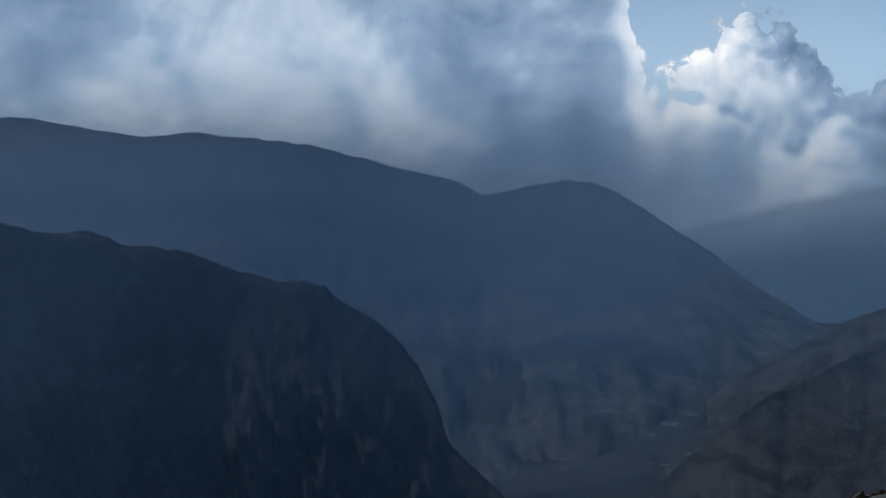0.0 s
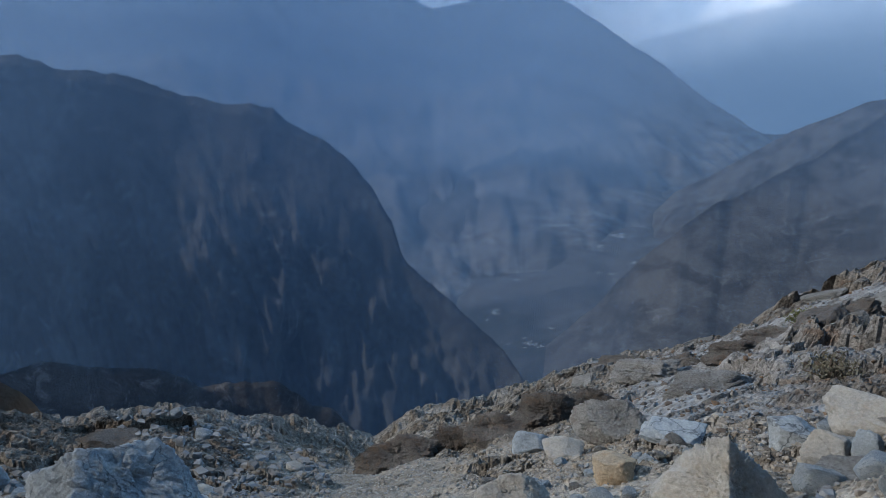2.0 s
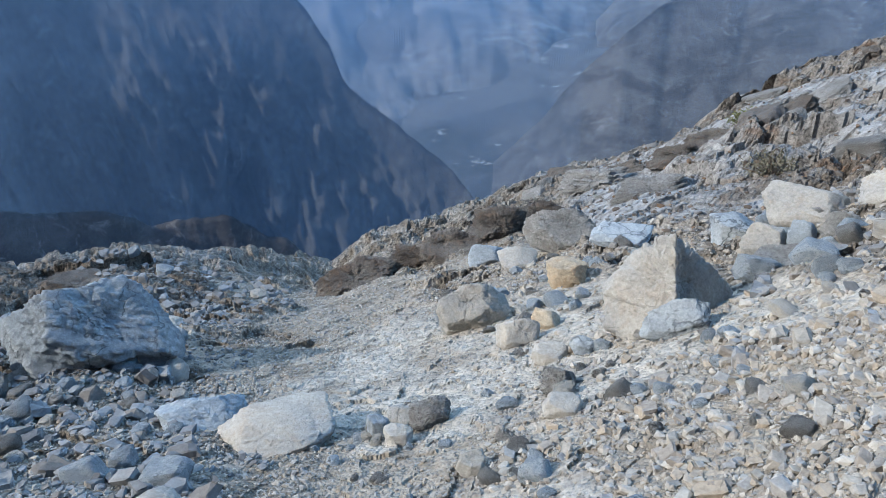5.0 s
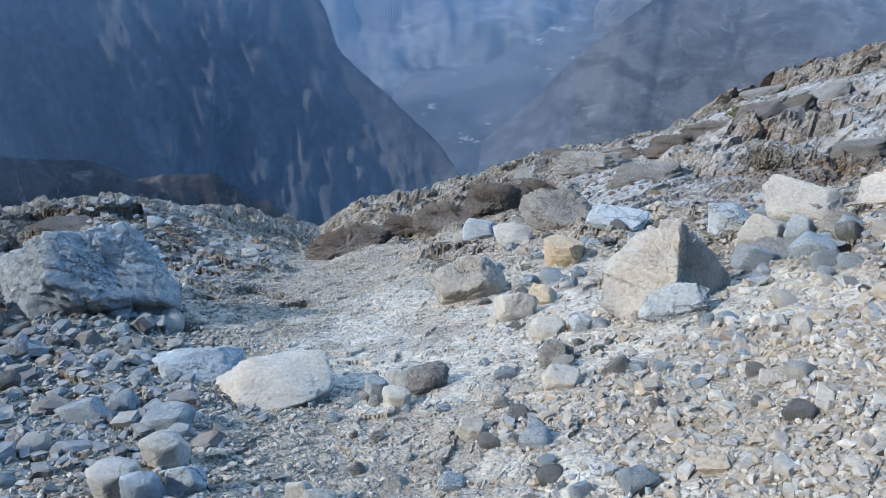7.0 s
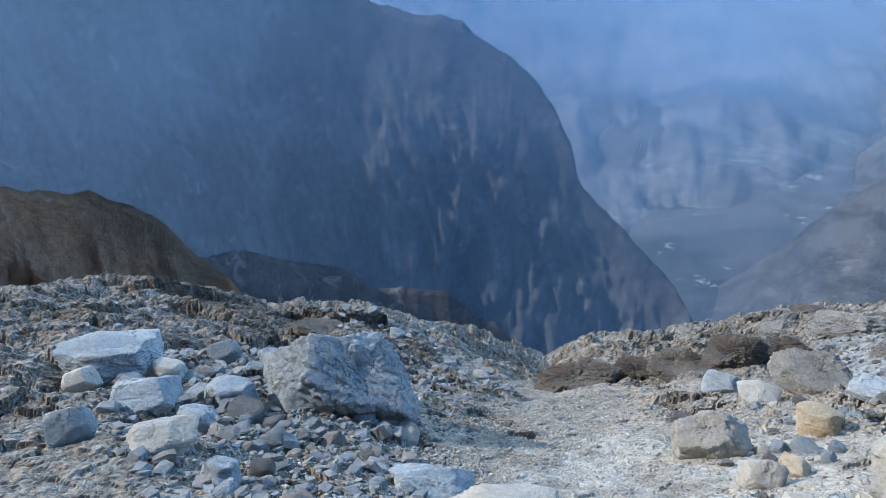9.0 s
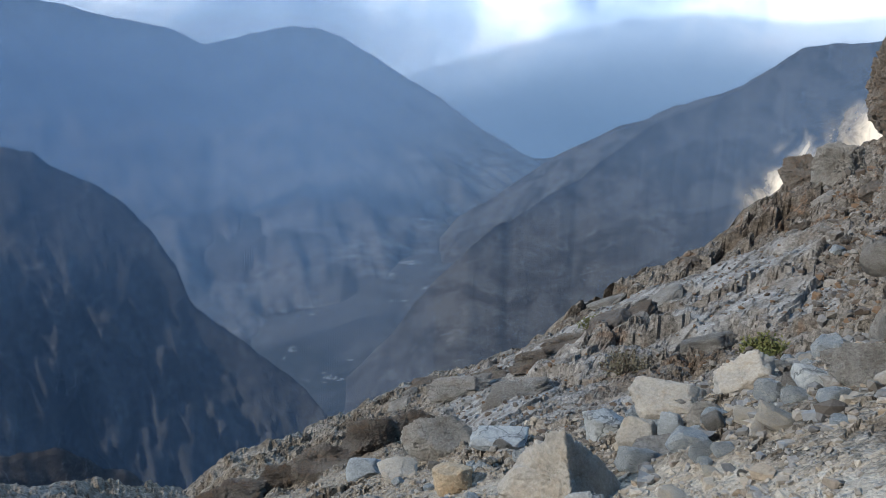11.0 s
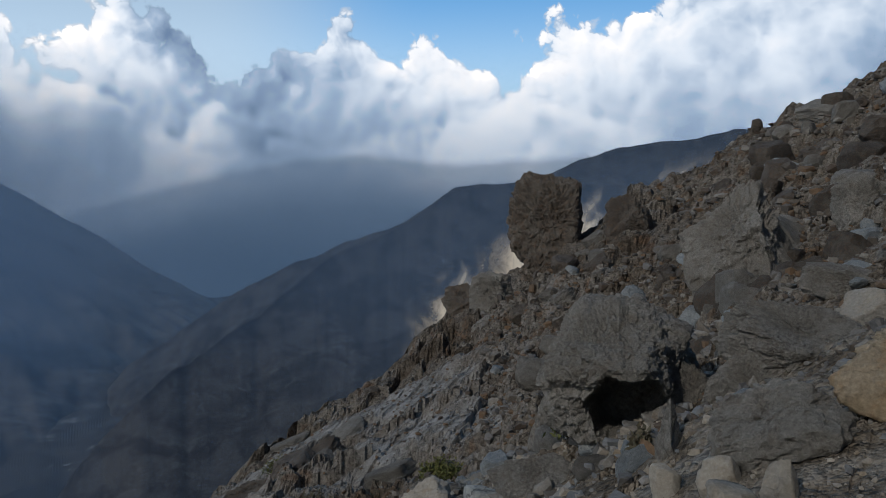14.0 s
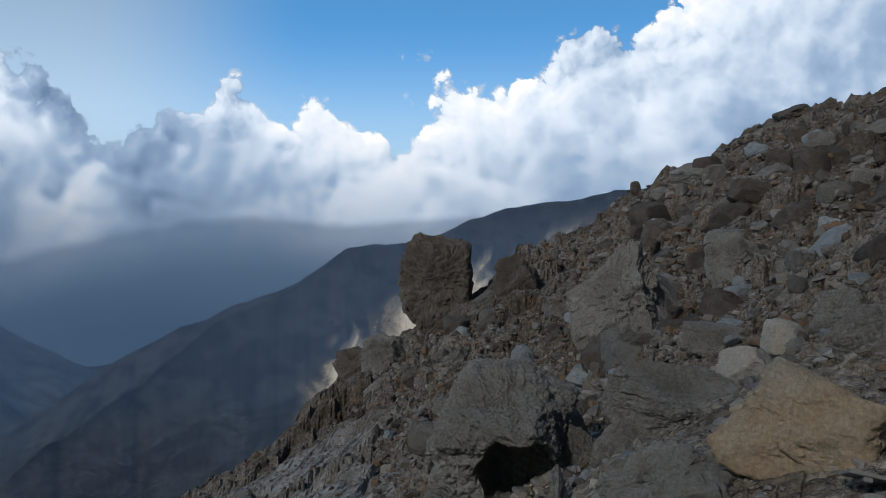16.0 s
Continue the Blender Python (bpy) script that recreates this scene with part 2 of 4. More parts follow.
def make_clouds():
    """Glowing backdrop of heaped clouds on the far sky: billowed outline under a top line that follows the heading; lit
    crowns, shaded grey-blue bases, horizon haze and a far hill are painted into its colour.
    """
    m, nt, out = material("cumulus_sky")
    nt.nodes.remove(out)
    sep = nt.nodes.new("ShaderNodeSeparateXYZ")
    put(nt, sep.inputs[0], nt.nodes.new("ShaderNodeTexCoord").outputs["UV"])
    az, el = calc(nt, "MULTIPLY", sep.outputs[0], 100.0), calc(nt, "MULTIPLY", sep.outputs[1], 100.0)

    def line(rows):
        n = nt.nodes.new("ShaderNodeValToRGB")
        put(nt, n.inputs[0], calc(nt, "MULTIPLY_ADD", az, 1 / 180.0, 80 / 180.0))
        e = n.color_ramp.elements
        while len(e) < len(rows):
            e.new(0.5)
        for k, (a, v) in enumerate(rows):
            e[k].position, e[k].color = (a + 80) / 180.0, (v / 40.0,) * 3 + (1,)
        return calc(nt, "MULTIPLY", n.outputs[0], 40.0)

    top = line([(-80, 39), (2, 39), (5.5, 22), (7.5, 8.5), (10.4, 9.0), (13.6, 10.8), (16.5, 8.2), (19.5, 6.2), (24, 7.2), (28.5, 10.0),
                (31.6, 8.2), (34, 8.4), (38.5, 10.4), (43, 11.4), (47.3, 11.2), (51.2, 13.2), (57, 15.5), (64, 19), (80, 26)])
    gloom = line([(-80, 14), (-14, 12), (-4, 14), (4, 16), (7, 8), (11, 6), (15, 16), (18, 27), (22, 25), (26, 13), (34, 9), (44, 7), (60, 13), (80, 16)])
    p = nt.nodes.new("ShaderNodeCombineXYZ")
    put(nt, p.inputs[0], az)
    put(nt, p.inputs[1], el)

    def lump(vec, sizes):
        """Heaped height in degrees: rounded heads with creases between them, from large to small."""
        total = 0.0
        warp = nt.nodes.new("ShaderNodeTexNoise")
        put(nt, warp.inputs["Vector"], vec)
        warp.inputs["Scale"].default_value, warp.inputs["Detail"].default_value = 0.35, 4.0
        bent = nt.nodes.new("ShaderNodeVectorMath")
        bent.operation = "MULTIPLY_ADD"
        put(nt, bent.inputs[0], warp.outputs["Color"])
        bent.inputs[1].default_value = (2.2, 2.2, 0.0)
        put(nt, bent.inputs[2], vec)
        for scale, amp in ((0.11, 2.6), (0.26, 2.6), (0.58, 1.5), (1.3, 0.75), (2.9, 0.36), (6.4, 0.16))[:sizes]:
            d = cells(nt, bent.outputs[0], scale).outputs[0]
            total = calc(nt, "MULTIPLY_ADD", calc(nt, "POWER", d, 2.0), -1.6 * amp, total)
        return calc(nt, "ADD", total, 3.4)

    l0 = lump(p.outputs[0], 6)
    p2 = nt.nodes.new("ShaderNodeVectorMath")
    p2.operation = "ADD"
    put(nt, p2.inputs[0], p.outputs[0])
    p2.inputs[1].default_value = (-0.5, 0.75, 0.0)
    depth = calc(nt, "ADD", calc(nt, "SUBTRACT", top, el), l0)
    cover = remap(nt, depth, -0.25, 0.55)
    lit = calc(nt, "SUBTRACT", lump(p.outputs[0], 5), lump(p2.outputs[0], 4))
    shade = remap(nt, depth, 0.0, 11.0, 0.88, 0.58)
    lit = calc(nt, "MULTIPLY", lit, calc(nt, "MULTIPLY", remap(nt, az, 4.0, 12.0, 0.45, 1.0), remap(nt, depth, 0.0, 8.0, 1.0, 0.35)))
    shade = calc(nt, "MULTIPLY_ADD", lit, 0.13, shade)
    shade = calc(nt, "SUBTRACT", shade, calc(nt, "MULTIPLY", gloom, 0.02))
    billow = grain(nt, p.outputs[0], 0.09, 4, 0.5, 0.5)
    shade = calc(nt, "ADD", shade, calc(nt, "MULTIPLY", remap(nt, billow, 0.3, 0.7, -0.012, 0.012), calc(nt, "ADD", gloom, 8.0)), clamp=True)
    n = nt.nodes.new("ShaderNodeValToRGB")
    put(nt, n.inputs[0], shade)
    e = n.color_ramp.elements
    e[0].position, e[0].color = 0.0, (0.13, 0.20, 0.32, 1)
    e[1].position, e[1].color = 1.0, (1.1, 1.08, 1.06, 1)
    for pos, col in ((0.35, (0.30, 0.40, 0.54)), (0.6, (0.62, 0.69, 0.78)), (0.85, (0.84, 0.84, 0.86))):
        e.new(pos).color = (*col, 1)
    # Haze towards the horizon, painted into the glowing colour.
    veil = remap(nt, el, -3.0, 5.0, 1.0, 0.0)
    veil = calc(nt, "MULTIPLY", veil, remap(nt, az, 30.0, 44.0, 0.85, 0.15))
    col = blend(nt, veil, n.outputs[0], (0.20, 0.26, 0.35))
    # A distant hill sunk in haze, painted on this sheet and glowing with it.
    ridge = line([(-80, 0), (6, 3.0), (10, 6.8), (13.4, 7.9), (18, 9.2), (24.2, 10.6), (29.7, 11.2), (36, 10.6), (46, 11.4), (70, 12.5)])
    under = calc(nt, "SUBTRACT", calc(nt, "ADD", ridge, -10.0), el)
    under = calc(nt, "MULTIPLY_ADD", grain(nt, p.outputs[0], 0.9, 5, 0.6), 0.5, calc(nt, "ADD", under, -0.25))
    painted_hill = calc(nt, "MULTIPLY", remap(nt, under, -0.3, 0.5), remap(nt, under, 0.0, 4.0, 0.55, 0.97))
    col = blend(nt, painted_hill, col, blend(nt, remap(nt, el, 0.0, -7.0), (0.085, 0.125, 0.185), (0.035, 0.062, 0.105)))
    thin = remap(nt, el, 2.0, 20.0, 0.85, 0.45)
    clear = blend(nt, remap(nt, el, 3.0, 15.0), (0.48, 0.70, 0.88), (0.12, 0.45, 0.95))
    clear = blend(nt, remap(nt, az, 18.0, 34.0, 0.8, 0.0), clear, (0.56, 0.72, 0.88))
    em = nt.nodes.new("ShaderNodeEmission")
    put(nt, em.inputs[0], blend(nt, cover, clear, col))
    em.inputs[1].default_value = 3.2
    mix = nt.nodes.new("ShaderNodeMixShader")
    put(nt, mix.inputs[0], calc(nt, "MAXIMUM", cover, thin))
    put(nt, mix.inputs[1], nt.nodes.new("ShaderNodeBsdfTransparent").outputs[0])
    put(nt, mix.inputs[2], em.outputs[0])
    put(nt, nt.nodes["Material Output"].inputs["Surface"], mix.outputs[0])
    return m


CLOUDS = make_clouds()


# ---- shape of the land ----
def hashed(ix, iy, seed):
    n = (ix.astype(np.int64) * 374761393 + iy.astype(np.int64) * 668265263 + seed * 1442695041) & 0xFFFFFFFF
    n = ((n ^ (n >> 13)) * 1274126177) & 0xFFFFFFFF
    n = ((n ^ (n >> 16)) * 2246822519) & 0xFFFFFFFF
    return ((n ^ (n >> 15)) & 0xFFFFFF) / float(0x1000000)


def value_noise(x, y, seed):
    ix, iy = np.floor(x), np.floor(y)
    fx, fy = x - ix, y - iy
    fx, fy = fx * fx * fx * (fx * (fx * 6 - 15) + 10), fy * fy * fy * (fy * (fy * 6 - 15) + 10)
    a, b = hashed(ix, iy, seed), hashed(ix + 1, iy, seed)
    c, d = hashed(ix, iy + 1, seed), hashed(ix + 1, iy + 1, seed)
    return (a + (b - a) * fx) * (1 - fy) + (c + (d - c) * fx) * fy - 0.5


def fbm(x, y, seed, octaves=5, gain=0.5):
    total, amp = 0.0, 1.0
    for k in range(octaves):
        ca, sa_ = math.cos(0.7 * k), math.sin(0.7 * k)
        total = total + amp * value_noise((x * ca - y * sa_) * 2 ** k, (x * sa_ + y * ca) * 2 ** k, seed + 17 * k)
        amp *= gain
    return total


def blocks(x, y, size, seed):
    """Broken rock: each cell a tilted block of its own height; returns height (about -0.5..0.5) and how near a crack is (0..1)."""
    x, y = x / size, y / size
    ix, iy = np.floor(x), np.floor(y)
    best, second = np.full(x.shape, 9.0), np.full(x.shape, 9.0)
    height = np.zeros(x.shape)
    for dx in (-1, 0, 1):
        for dy in (-1, 0, 1):
            cx, cy = ix + dx, iy + dy
            px, py = cx + hashed(cx, cy, seed), cy + hashed(cx, cy, seed + 1)
            d = np.hypot(x - px, y - py)
            h = hashed(cx, cy, seed + 2) - 0.5 + (x - px) * (hashed(cx, cy, seed + 3) - 0.5) * 1.1 + (y - py) * (hashed(cx, cy, seed + 4) - 0.5) * 1.1
            near = d < best
            second = np.where(near, best, np.minimum(second, d))
            height = np.where(near, h, height)
            best = np.where(near, d, best)
    return height, np.clip(1 - (second - best) / 0.16, 0, 1)


# the brow of the slope round the standing place: heading, elevation seen from eye height, distance
BROW = [(-180, 4, 40), (-120, -4, 22), (-75, -18, 13), (-39, -25.0, 11), (-29, -27.5, 11), (-20.5, -28.6, 11.5), (-15, -30.3, 12), (-10.7, -31.5, 13),
        (-7.4, -32.2, 14), (-4, -29.9, 14.5), (1.4, -28.8, 15), (7.7, -26.1, 16), (12.5, -24.6, 17), (18, -22.5, 18), (22.9, -19.1, 19.5),
        (26.9, -16.6, 21), (32, -13.4, 24), (37.3, -9.0, 27), (40, -6.8, 28), (44.6, -4.6, 28), (47.4, -1.6, 30), (52.5, 0.1, 34),
        (55.5, 2.5, 36), (59, 4.3, 38), (64, 7.2, 40), (71, 8.9, 42), (85, 11, 44), (120, 12, 46), (180, 4, 40)]
EYE_Z = 1.6
FLOOR_Z = -300.0


def brow(az):
    a, e, r = (np.array(c, float) for c in zip(*BROW))
    d = np.interp(az, a, r)
    return d, EYE_Z + d * np.tan(np.radians(np.interp(az, a, e)))


def even_grade():
    """The slope's grade by heading, evened out: what the ground follows short of the brow."""
    az = np.arange(-360, 360, 0.5)
    d, z = brow((az + 180) % 360 - 180)
    w = np.exp(-0.5 * (np.arange(-60, 61) / 20.0) ** 2)
    return az, np.convolve(z / d, w / w.sum(), "same")


GRADE = even_grade()


def bump(v, lo, hi, soft):
    """1 between lo and hi, falling to 0 over soft on both sides."""
    s = np.clip(np.minimum(v - lo, hi - v) / soft + 1, 0, 1)
    return s * s * (3 - 2 * s)


def base_height(x, y):
    """The slope without its stones."""
    az, r = np.degrees(np.arctan2(x, y)), np.hypot(x, y)
    d, zd = brow(az)
    u = r / d
    k = np.clip((u - 0.45) / 0.55, 0, 1)
    soft = np.interp(az, *GRADE)
    z = np.minimum(r, d) * (soft + (zd / d - soft) * k * k * (3 - 2 * k))
    sag = np.clip((u - 0.10) / 0.28, 0, 1) ** 1.5 * np.clip((1 - u) / 0.62, 0, 1) ** 1.2       # the hillside is hollow, and turns its face to the trail
    z = z - 1.7 * sag * np.exp(-((az - 54) / 24) ** 2)
    fall = np.maximum(r - d, 0)
    z = z - np.where(fall < 40, fall * (0.35 + 0.02 * fall), 46 + (fall - 40) * 1.1)
    hills = FLOOR_Z + 60 * fbm(x / 420, y / 420, 5, 5) - np.maximum(r - 1500, 0) * 0.13
    return np.maximum(z, hills)


def trodden(x, y):
    """How far the ground is trodden gravel (1) or loose rock (0)."""
    az, r = np.degrees(np.arctan2(x, y)), np.hypot(x, y)
    w = 2.5 * fbm(x * 0.8, y * 0.8, 31, 4)
    left = -13 + 5 * w + 6 * np.clip((4 - r) / 2, 0, 1)
    right = np.interp(r, [0, 2.6, 3.4, 5, 6.5, 9, 14], [80, 66, 44, 12, 4, 2, -2]) + 7 * w
    return bump(az, left, right, 7.0) * np.clip((13.5 - r) / 2, 0, 1)


def ragged(x, y):
    """How far the ground is bare broken rock."""
    az, r = np.degrees(np.arctan2(x, y)), np.hypot(x, y)
    m = np.clip((r - 5.5 - 0.06 * np.maximum(40 - az, 0)) / 2.5, 0, 1) * np.clip((az - 4) / 10, 0, 1)
    m = np.maximum(m, 0.9 * np.clip((-12 - az) / 6, 0, 1) * np.clip((r - 5.5) / 2.0, 0, 1))
    m = m * (0.55 + 0.45 * np.clip(0.5 + 3 * fbm(x / 3, y / 3, 77, 3), 0, 1))
    return np.clip(m * (1 - trodden(x, y)), 0, 1)


def dusty(x, y):
    """Where fine pale dust lies over the trail's gravel."""
    az, r = np.degrees(np.arctan2(x, y)), np.hypot(x, y)
    n = fbm(x * 0.75 + 4, y * 0.5, 131, 5, 0.55) + 0.25 * fbm(x * 4, y * 3, 137, 4)
    return np.clip((n - 0.02) / 0.12, 0, 1) * bump(az, -11, 66, 4) * np.clip((7.5 - r) / 2, 0, 1)


def bedrock(x, y):
    """How far the ground is smooth grey bedrock in thin tilted layers."""
    az, r = np.degrees(np.arctan2(x, y)), np.hypot(x, y)
    m = bump(az, 14, 39, 4) * bump(r, 7.2, 17.0, 1.2) * (1 - trodden(x, y))
    return m * np.clip(0.9 + 2.2 * fbm(x / 2.2, y / 2.2, 91, 4), 0, 1)


def layers(x, y, thick, seed):
    """Edges of layers that dip away: each a step facing the valley path, 0..1."""
    k = (0.9 * y - 0.43 * x) / thick + 0.9 * fbm(x / 2.5, y / 2.5, seed, 4) + 0.16 * fbm(x * 2.5, y * 2.5, seed + 1, 4)
    n = np.floor(k)
    return (1 - (k - n)) * (0.3 + 0.7 * hashed(n, np.floor(0.45 * x + 0.2 * y + 3 * fbm(x, y, seed + 2, 3)), seed + 3))


def ground_height(x, y):
    z, r = base_height(x, y), np.hypot(x, y)
    near = np.clip((70 - r) / 30, 0, 1)
    t, o, b = trodden(x, y), ragged(x, y), bedrock(x, y)
    o = o * (1 - 0.85 * b)
    wx, wy = x + 0.4 * fbm(x, y, 3, 3), y + 0.4 * fbm(x + 9, y, 3, 3)
    h1, c1 = blocks(wx, wy, 1.5, 11)
    h2, c2 = blocks(x + 0.15 * fbm(x * 3, y * 3, 4, 3), y, 0.55, 23)
    h3, c3 = blocks(x + 0.05 * fbm(x * 9, y * 9, 6, 2), y, 0.21, 37)
    h4, _ = blocks(x, y, 0.085, 43)
    rough = fbm(x * 1.3, y * 1.3, 8, 6)
    calm = np.clip((r - 1.5) / 8, 0.25, 1)
    loose = (1 - t) * (1 - b) * calm
    return z + near * (o * np.clip((np.degrees(np.arctan2(x, y)) - 5) / 25, 0.35, 1) * (0.75 * h1 - 0.10 * c1 + 0.30 * h2 - 0.05 * c2 + 0.10 * h3 - 0.02 * c3) + loose * (1 - o) * (0.14 * h2 + 0.09 * h3)
                       + loose * 0.04 * h4 + b * (0.07 * layers(x, y, 0.55, 61) + 0.03 * layers(x, y, 0.19, 67))
                       + calm * (0.05 + 0.20 * (1 - t) * (1 - 0.6 * b)) * rough + t * (0.022 * h3 + 0.012 * h4))


# ---- the ground: one sheet to the horizon ----
def sheet(name, verts, cols, rows, mat, wrap=False, smooth=True):
    """A mesh of rows x cols points."""
    k = np.arange(rows * cols).reshape(rows, cols)
    if wrap:
        k = np.c_[k, k[:, :1]]
    quads = np.stack([k[:-1, :-1], k[:-1, 1:], k[1:, 1:], k[1:, :-1]], -1).reshape(-1, 4)
    me = bpy.data.meshes.new(name)
    me.vertices.add(len(verts))
    me.vertices.foreach_set("co", np.asarray(verts, np.float32).ravel())
    me.loops.add(quads.size)
    me.loops.foreach_set("vertex_index", quads.ravel().astype(np.int32))
    me.polygons.add(len(quads))
    me.polygons.foreach_set("loop_start", np.arange(0, quads.size, 4, dtype=np.int32))
    me.update(calc_edges=True)
    me.polygons.foreach_set("use_smooth", np.full(len(quads), smooth))
    me.materials.append(mat)
    return new(name, me)


def build_ground():
    az = np.concatenate([np.arange(-52, 82, 0.17), np.arange(84, 308, 4.0)])
    az = np.where(az > 180, az - 360, az)
    d, _ = brow(az)
    u = np.concatenate([[0.0], np.geomspace(0.03, 0.12, 40), np.geomspace(0.123, 1.0, 500), 1 + np.geomspace(0.004, 1.0, 60)])
    far = np.geomspace(1.0, 4700.0 / 20, 70)[1:]
    r = np.concatenate([u[:, None] * d, np.minimum((2 * d) * far[:, None], 4750)])
    a = np.radians(np.broadcast_to(az, r.shape))
    x, y = r * np.sin(a), r * np.cos(a)
    z = ground_height(x, y)
    ob = sheet("ground", np.stack([x, y, z], -1).reshape(-1, 3), len(az), len(r), GROUND, wrap=True, smooth=False)
    soil = ob.data.color_attributes.new("soil", "FLOAT_COLOR", "POINT")
    t, o = trodden(x, y), ragged(x, y)
    soil.data.foreach_set("color", np.stack([t, o, np.clip((r - 60) / 60, 0, 1), 1 - bedrock(x, y)], -1).astype(np.float32).ravel())
    pale = ob.data.attributes.new("dusty", "FLOAT", "POINT")
    pale.data.foreach_set("value", dusty(x, y).astype(np.float32).ravel())
    tagged(ob, "steep stony mountainside of pale gravel and broken grey rock", "ground", kind="structure")


build_ground()


# ---- mountains ----
def mountain(name, label, rows, mat, foot, floor, steep, gully, jag, cols=220, levels=60, seed=1, rugged=1.0):
    """A ridge along rows of (heading, elevation from the eye, distance): a gullied face towards the valley and a back.
    foot: distance of its foot as a share of the crest's; steep below 1 makes a cliff under the crest."""
    a, e, r = (np.array(c, float) for c in zip(*rows))
    az = np.linspace(a[0], a[-1], cols)
    d, el = np.interp(az, a, r), np.interp(az, a, e)
    zc = EYE_Z + d * np.tan(np.radians(el))
    run = np.radians(az) * d
    zc = zc + jag * fbm(run / (jag * 12), run * 0, seed, 6, 0.6) + 0.5 * jag * fbm(run / (jag * 2.5), run * 0 + 3, seed + 70, 5, 0.6) * min(1.0, 2 * rugged)
    v = np.concatenate([-np.linspace(1, 0.04, 14), np.linspace(0, 1, levels) ** 1.3])[:, None]
    f = np.maximum(v, 0)
    rr = d * (1 - (1 - foot) * f) + np.maximum(-v, 0) * d * 0.35
    zz = zc + np.where(v > 0, (floor - zc) * f ** steep, np.minimum(floor - zc, -150) * (-np.minimum(v, 0)) ** 1.2)
    along = zz + 0.7 * (d - rr)
    g = fbm(run / gully + 0.8 * fbm(run / gully, along / gully, seed + 5, 3), along / (gully * 1.7), seed + 9, 6, 0.55)
    ridged = np.abs(fbm(run / (gully * 0.6), along / (gully * 0.9), seed + 3, 5, 0.55))
    step, crack = blocks(run + 0.5 * along, along - 0.35 * run, gully * 0.7, seed + 40)
    rr = rr + (g * 1.1 - ridged * 0.9 - 0.35 * step + 0.12 * crack) * gully * np.clip(f * 6, 0, 1) * 0.8 * rugged
    lean = run + 0.55 * along
    chute = fbm(lean / (gully * 0.3), along / (gully * 0.55), seed + 61, 5, 0.6) + 0.5 * fbm(lean / (gully * 0.09), along / (gully * 0.12), seed + 63, 4, 0.6)
    rr = rr + 0.16 * gully * chute * np.clip(f * 14, 0, 1) * min(1.0, 1.6 * rugged)
    zz = zz + 0.12 * gully * fbm(run / gully * 2, along / gully * 2, seed + 21, 5) * min(1, 4 * rugged) * np.clip(f * 6, 0, 1)
    t = np.radians(az)
    pts = np.stack([rr * np.sin(t), rr * np.cos(t), zz], -1).reshape(-1, 3)
    return tagged(sheet(name, pts, cols, len(v), mat), label, "mountain", kind="structure")


mountain("backdrop_mountain", "distant hazy blue mountain range with a long rounded crest",
         [(-75, 5, 2600), (-45, 3.6, 2600), (-32, 3.2, 2600), (-25.8, 2.4, 2600), (-23, 2.9, 2600), (-18.7, 2.6, 2600), (-15, 2.1, 2600), (-11.2, 1.2, 2600), (-7.3, 0.3, 2600),
          (-5, -0.1, 2600), (-3, -1.1, 2600), (-0.6, -0.5, 2500), (2.5, 0.1, 2450), (4.4, 0.0, 2450), (6, -0.6, 2430), (8.3, -2.0, 2400), (12.1, -4.4, 2350),
          (15.8, -6.9, 2300), (20, -9.4, 2200), (25, -12.5, 2000), (31, -17, 1700)], MOUNT_FAR_HAZED, 0.3, -322, 0.62, 260, 9, cols=420, levels=90, seed=3, rugged=0.22)
mountain("backdrop_mountain", "hazy mountain spur behind the slope",
         [(3, -27, 1150), (8, -19.5, 1150), (14, -13, 1150), (20, -9, 1150), (25, -6.4, 1150), (28, -5.2, 1150), (31, -4.1, 1150), (35, -3.0, 1150), (45, -2, 1150)], MOUNT_CLIFF_HAZED, 0.5, -322, 0.8, 110, 4, seed=14, rugged=0.3)
mountain("backdrop_mountain", "steep mountain spur falling into the valley",
         [(5, -24.5, 670), (9, -21, 690), (12, -17.5, 706), (14.7, -14.9, 714), (17.6, -13, 748), (22.2, -10.2, 799), (27, -6.2, 850), (31.8, -3.9, 884), (33.8, -2.8, 901), (36, -1.2, 918), (39.5, -0.5, 935), (43.4, 0.3, 952), (47.4, 1.8, 986), (51.3, 2.6, 1020), (56, 3.1, 1054), (80, 6, 1088)], MOUNT_CLIFF_HAZED, 0.45, -322, 0.7, 60, 7, cols=420, levels=90, seed=21, rugged=0.07)
mountain("backdrop_mountain", "sheer blue-grey cliff with a flat top",
         [(-75, 1, 330), (-45, -1.5, 330), (-32.5, -3.1, 325), (-29.4, -3.7, 322), (-26.1, -4.6, 318), (-22.6, -5.0, 315), (-19, -6.2, 312), (-15.6, -6.7, 308), (-11.3, -8.6, 304),
          (-9.4, -10, 302), (-7.4, -12.2, 300), (-6.0, -14.6, 299), (-5.3, -17.3, 298), (-3.3, -19.5, 296), (-1.2, -21.2, 294), (2.2, -24.1, 290), (4.3, -26.9, 285), (8, -33, 280)],
         MOUNT_CLIFF_HAZED, 0.55, -300, 0.62, 46, 6.5, cols=520, levels=140, seed=33, rugged=0.75)
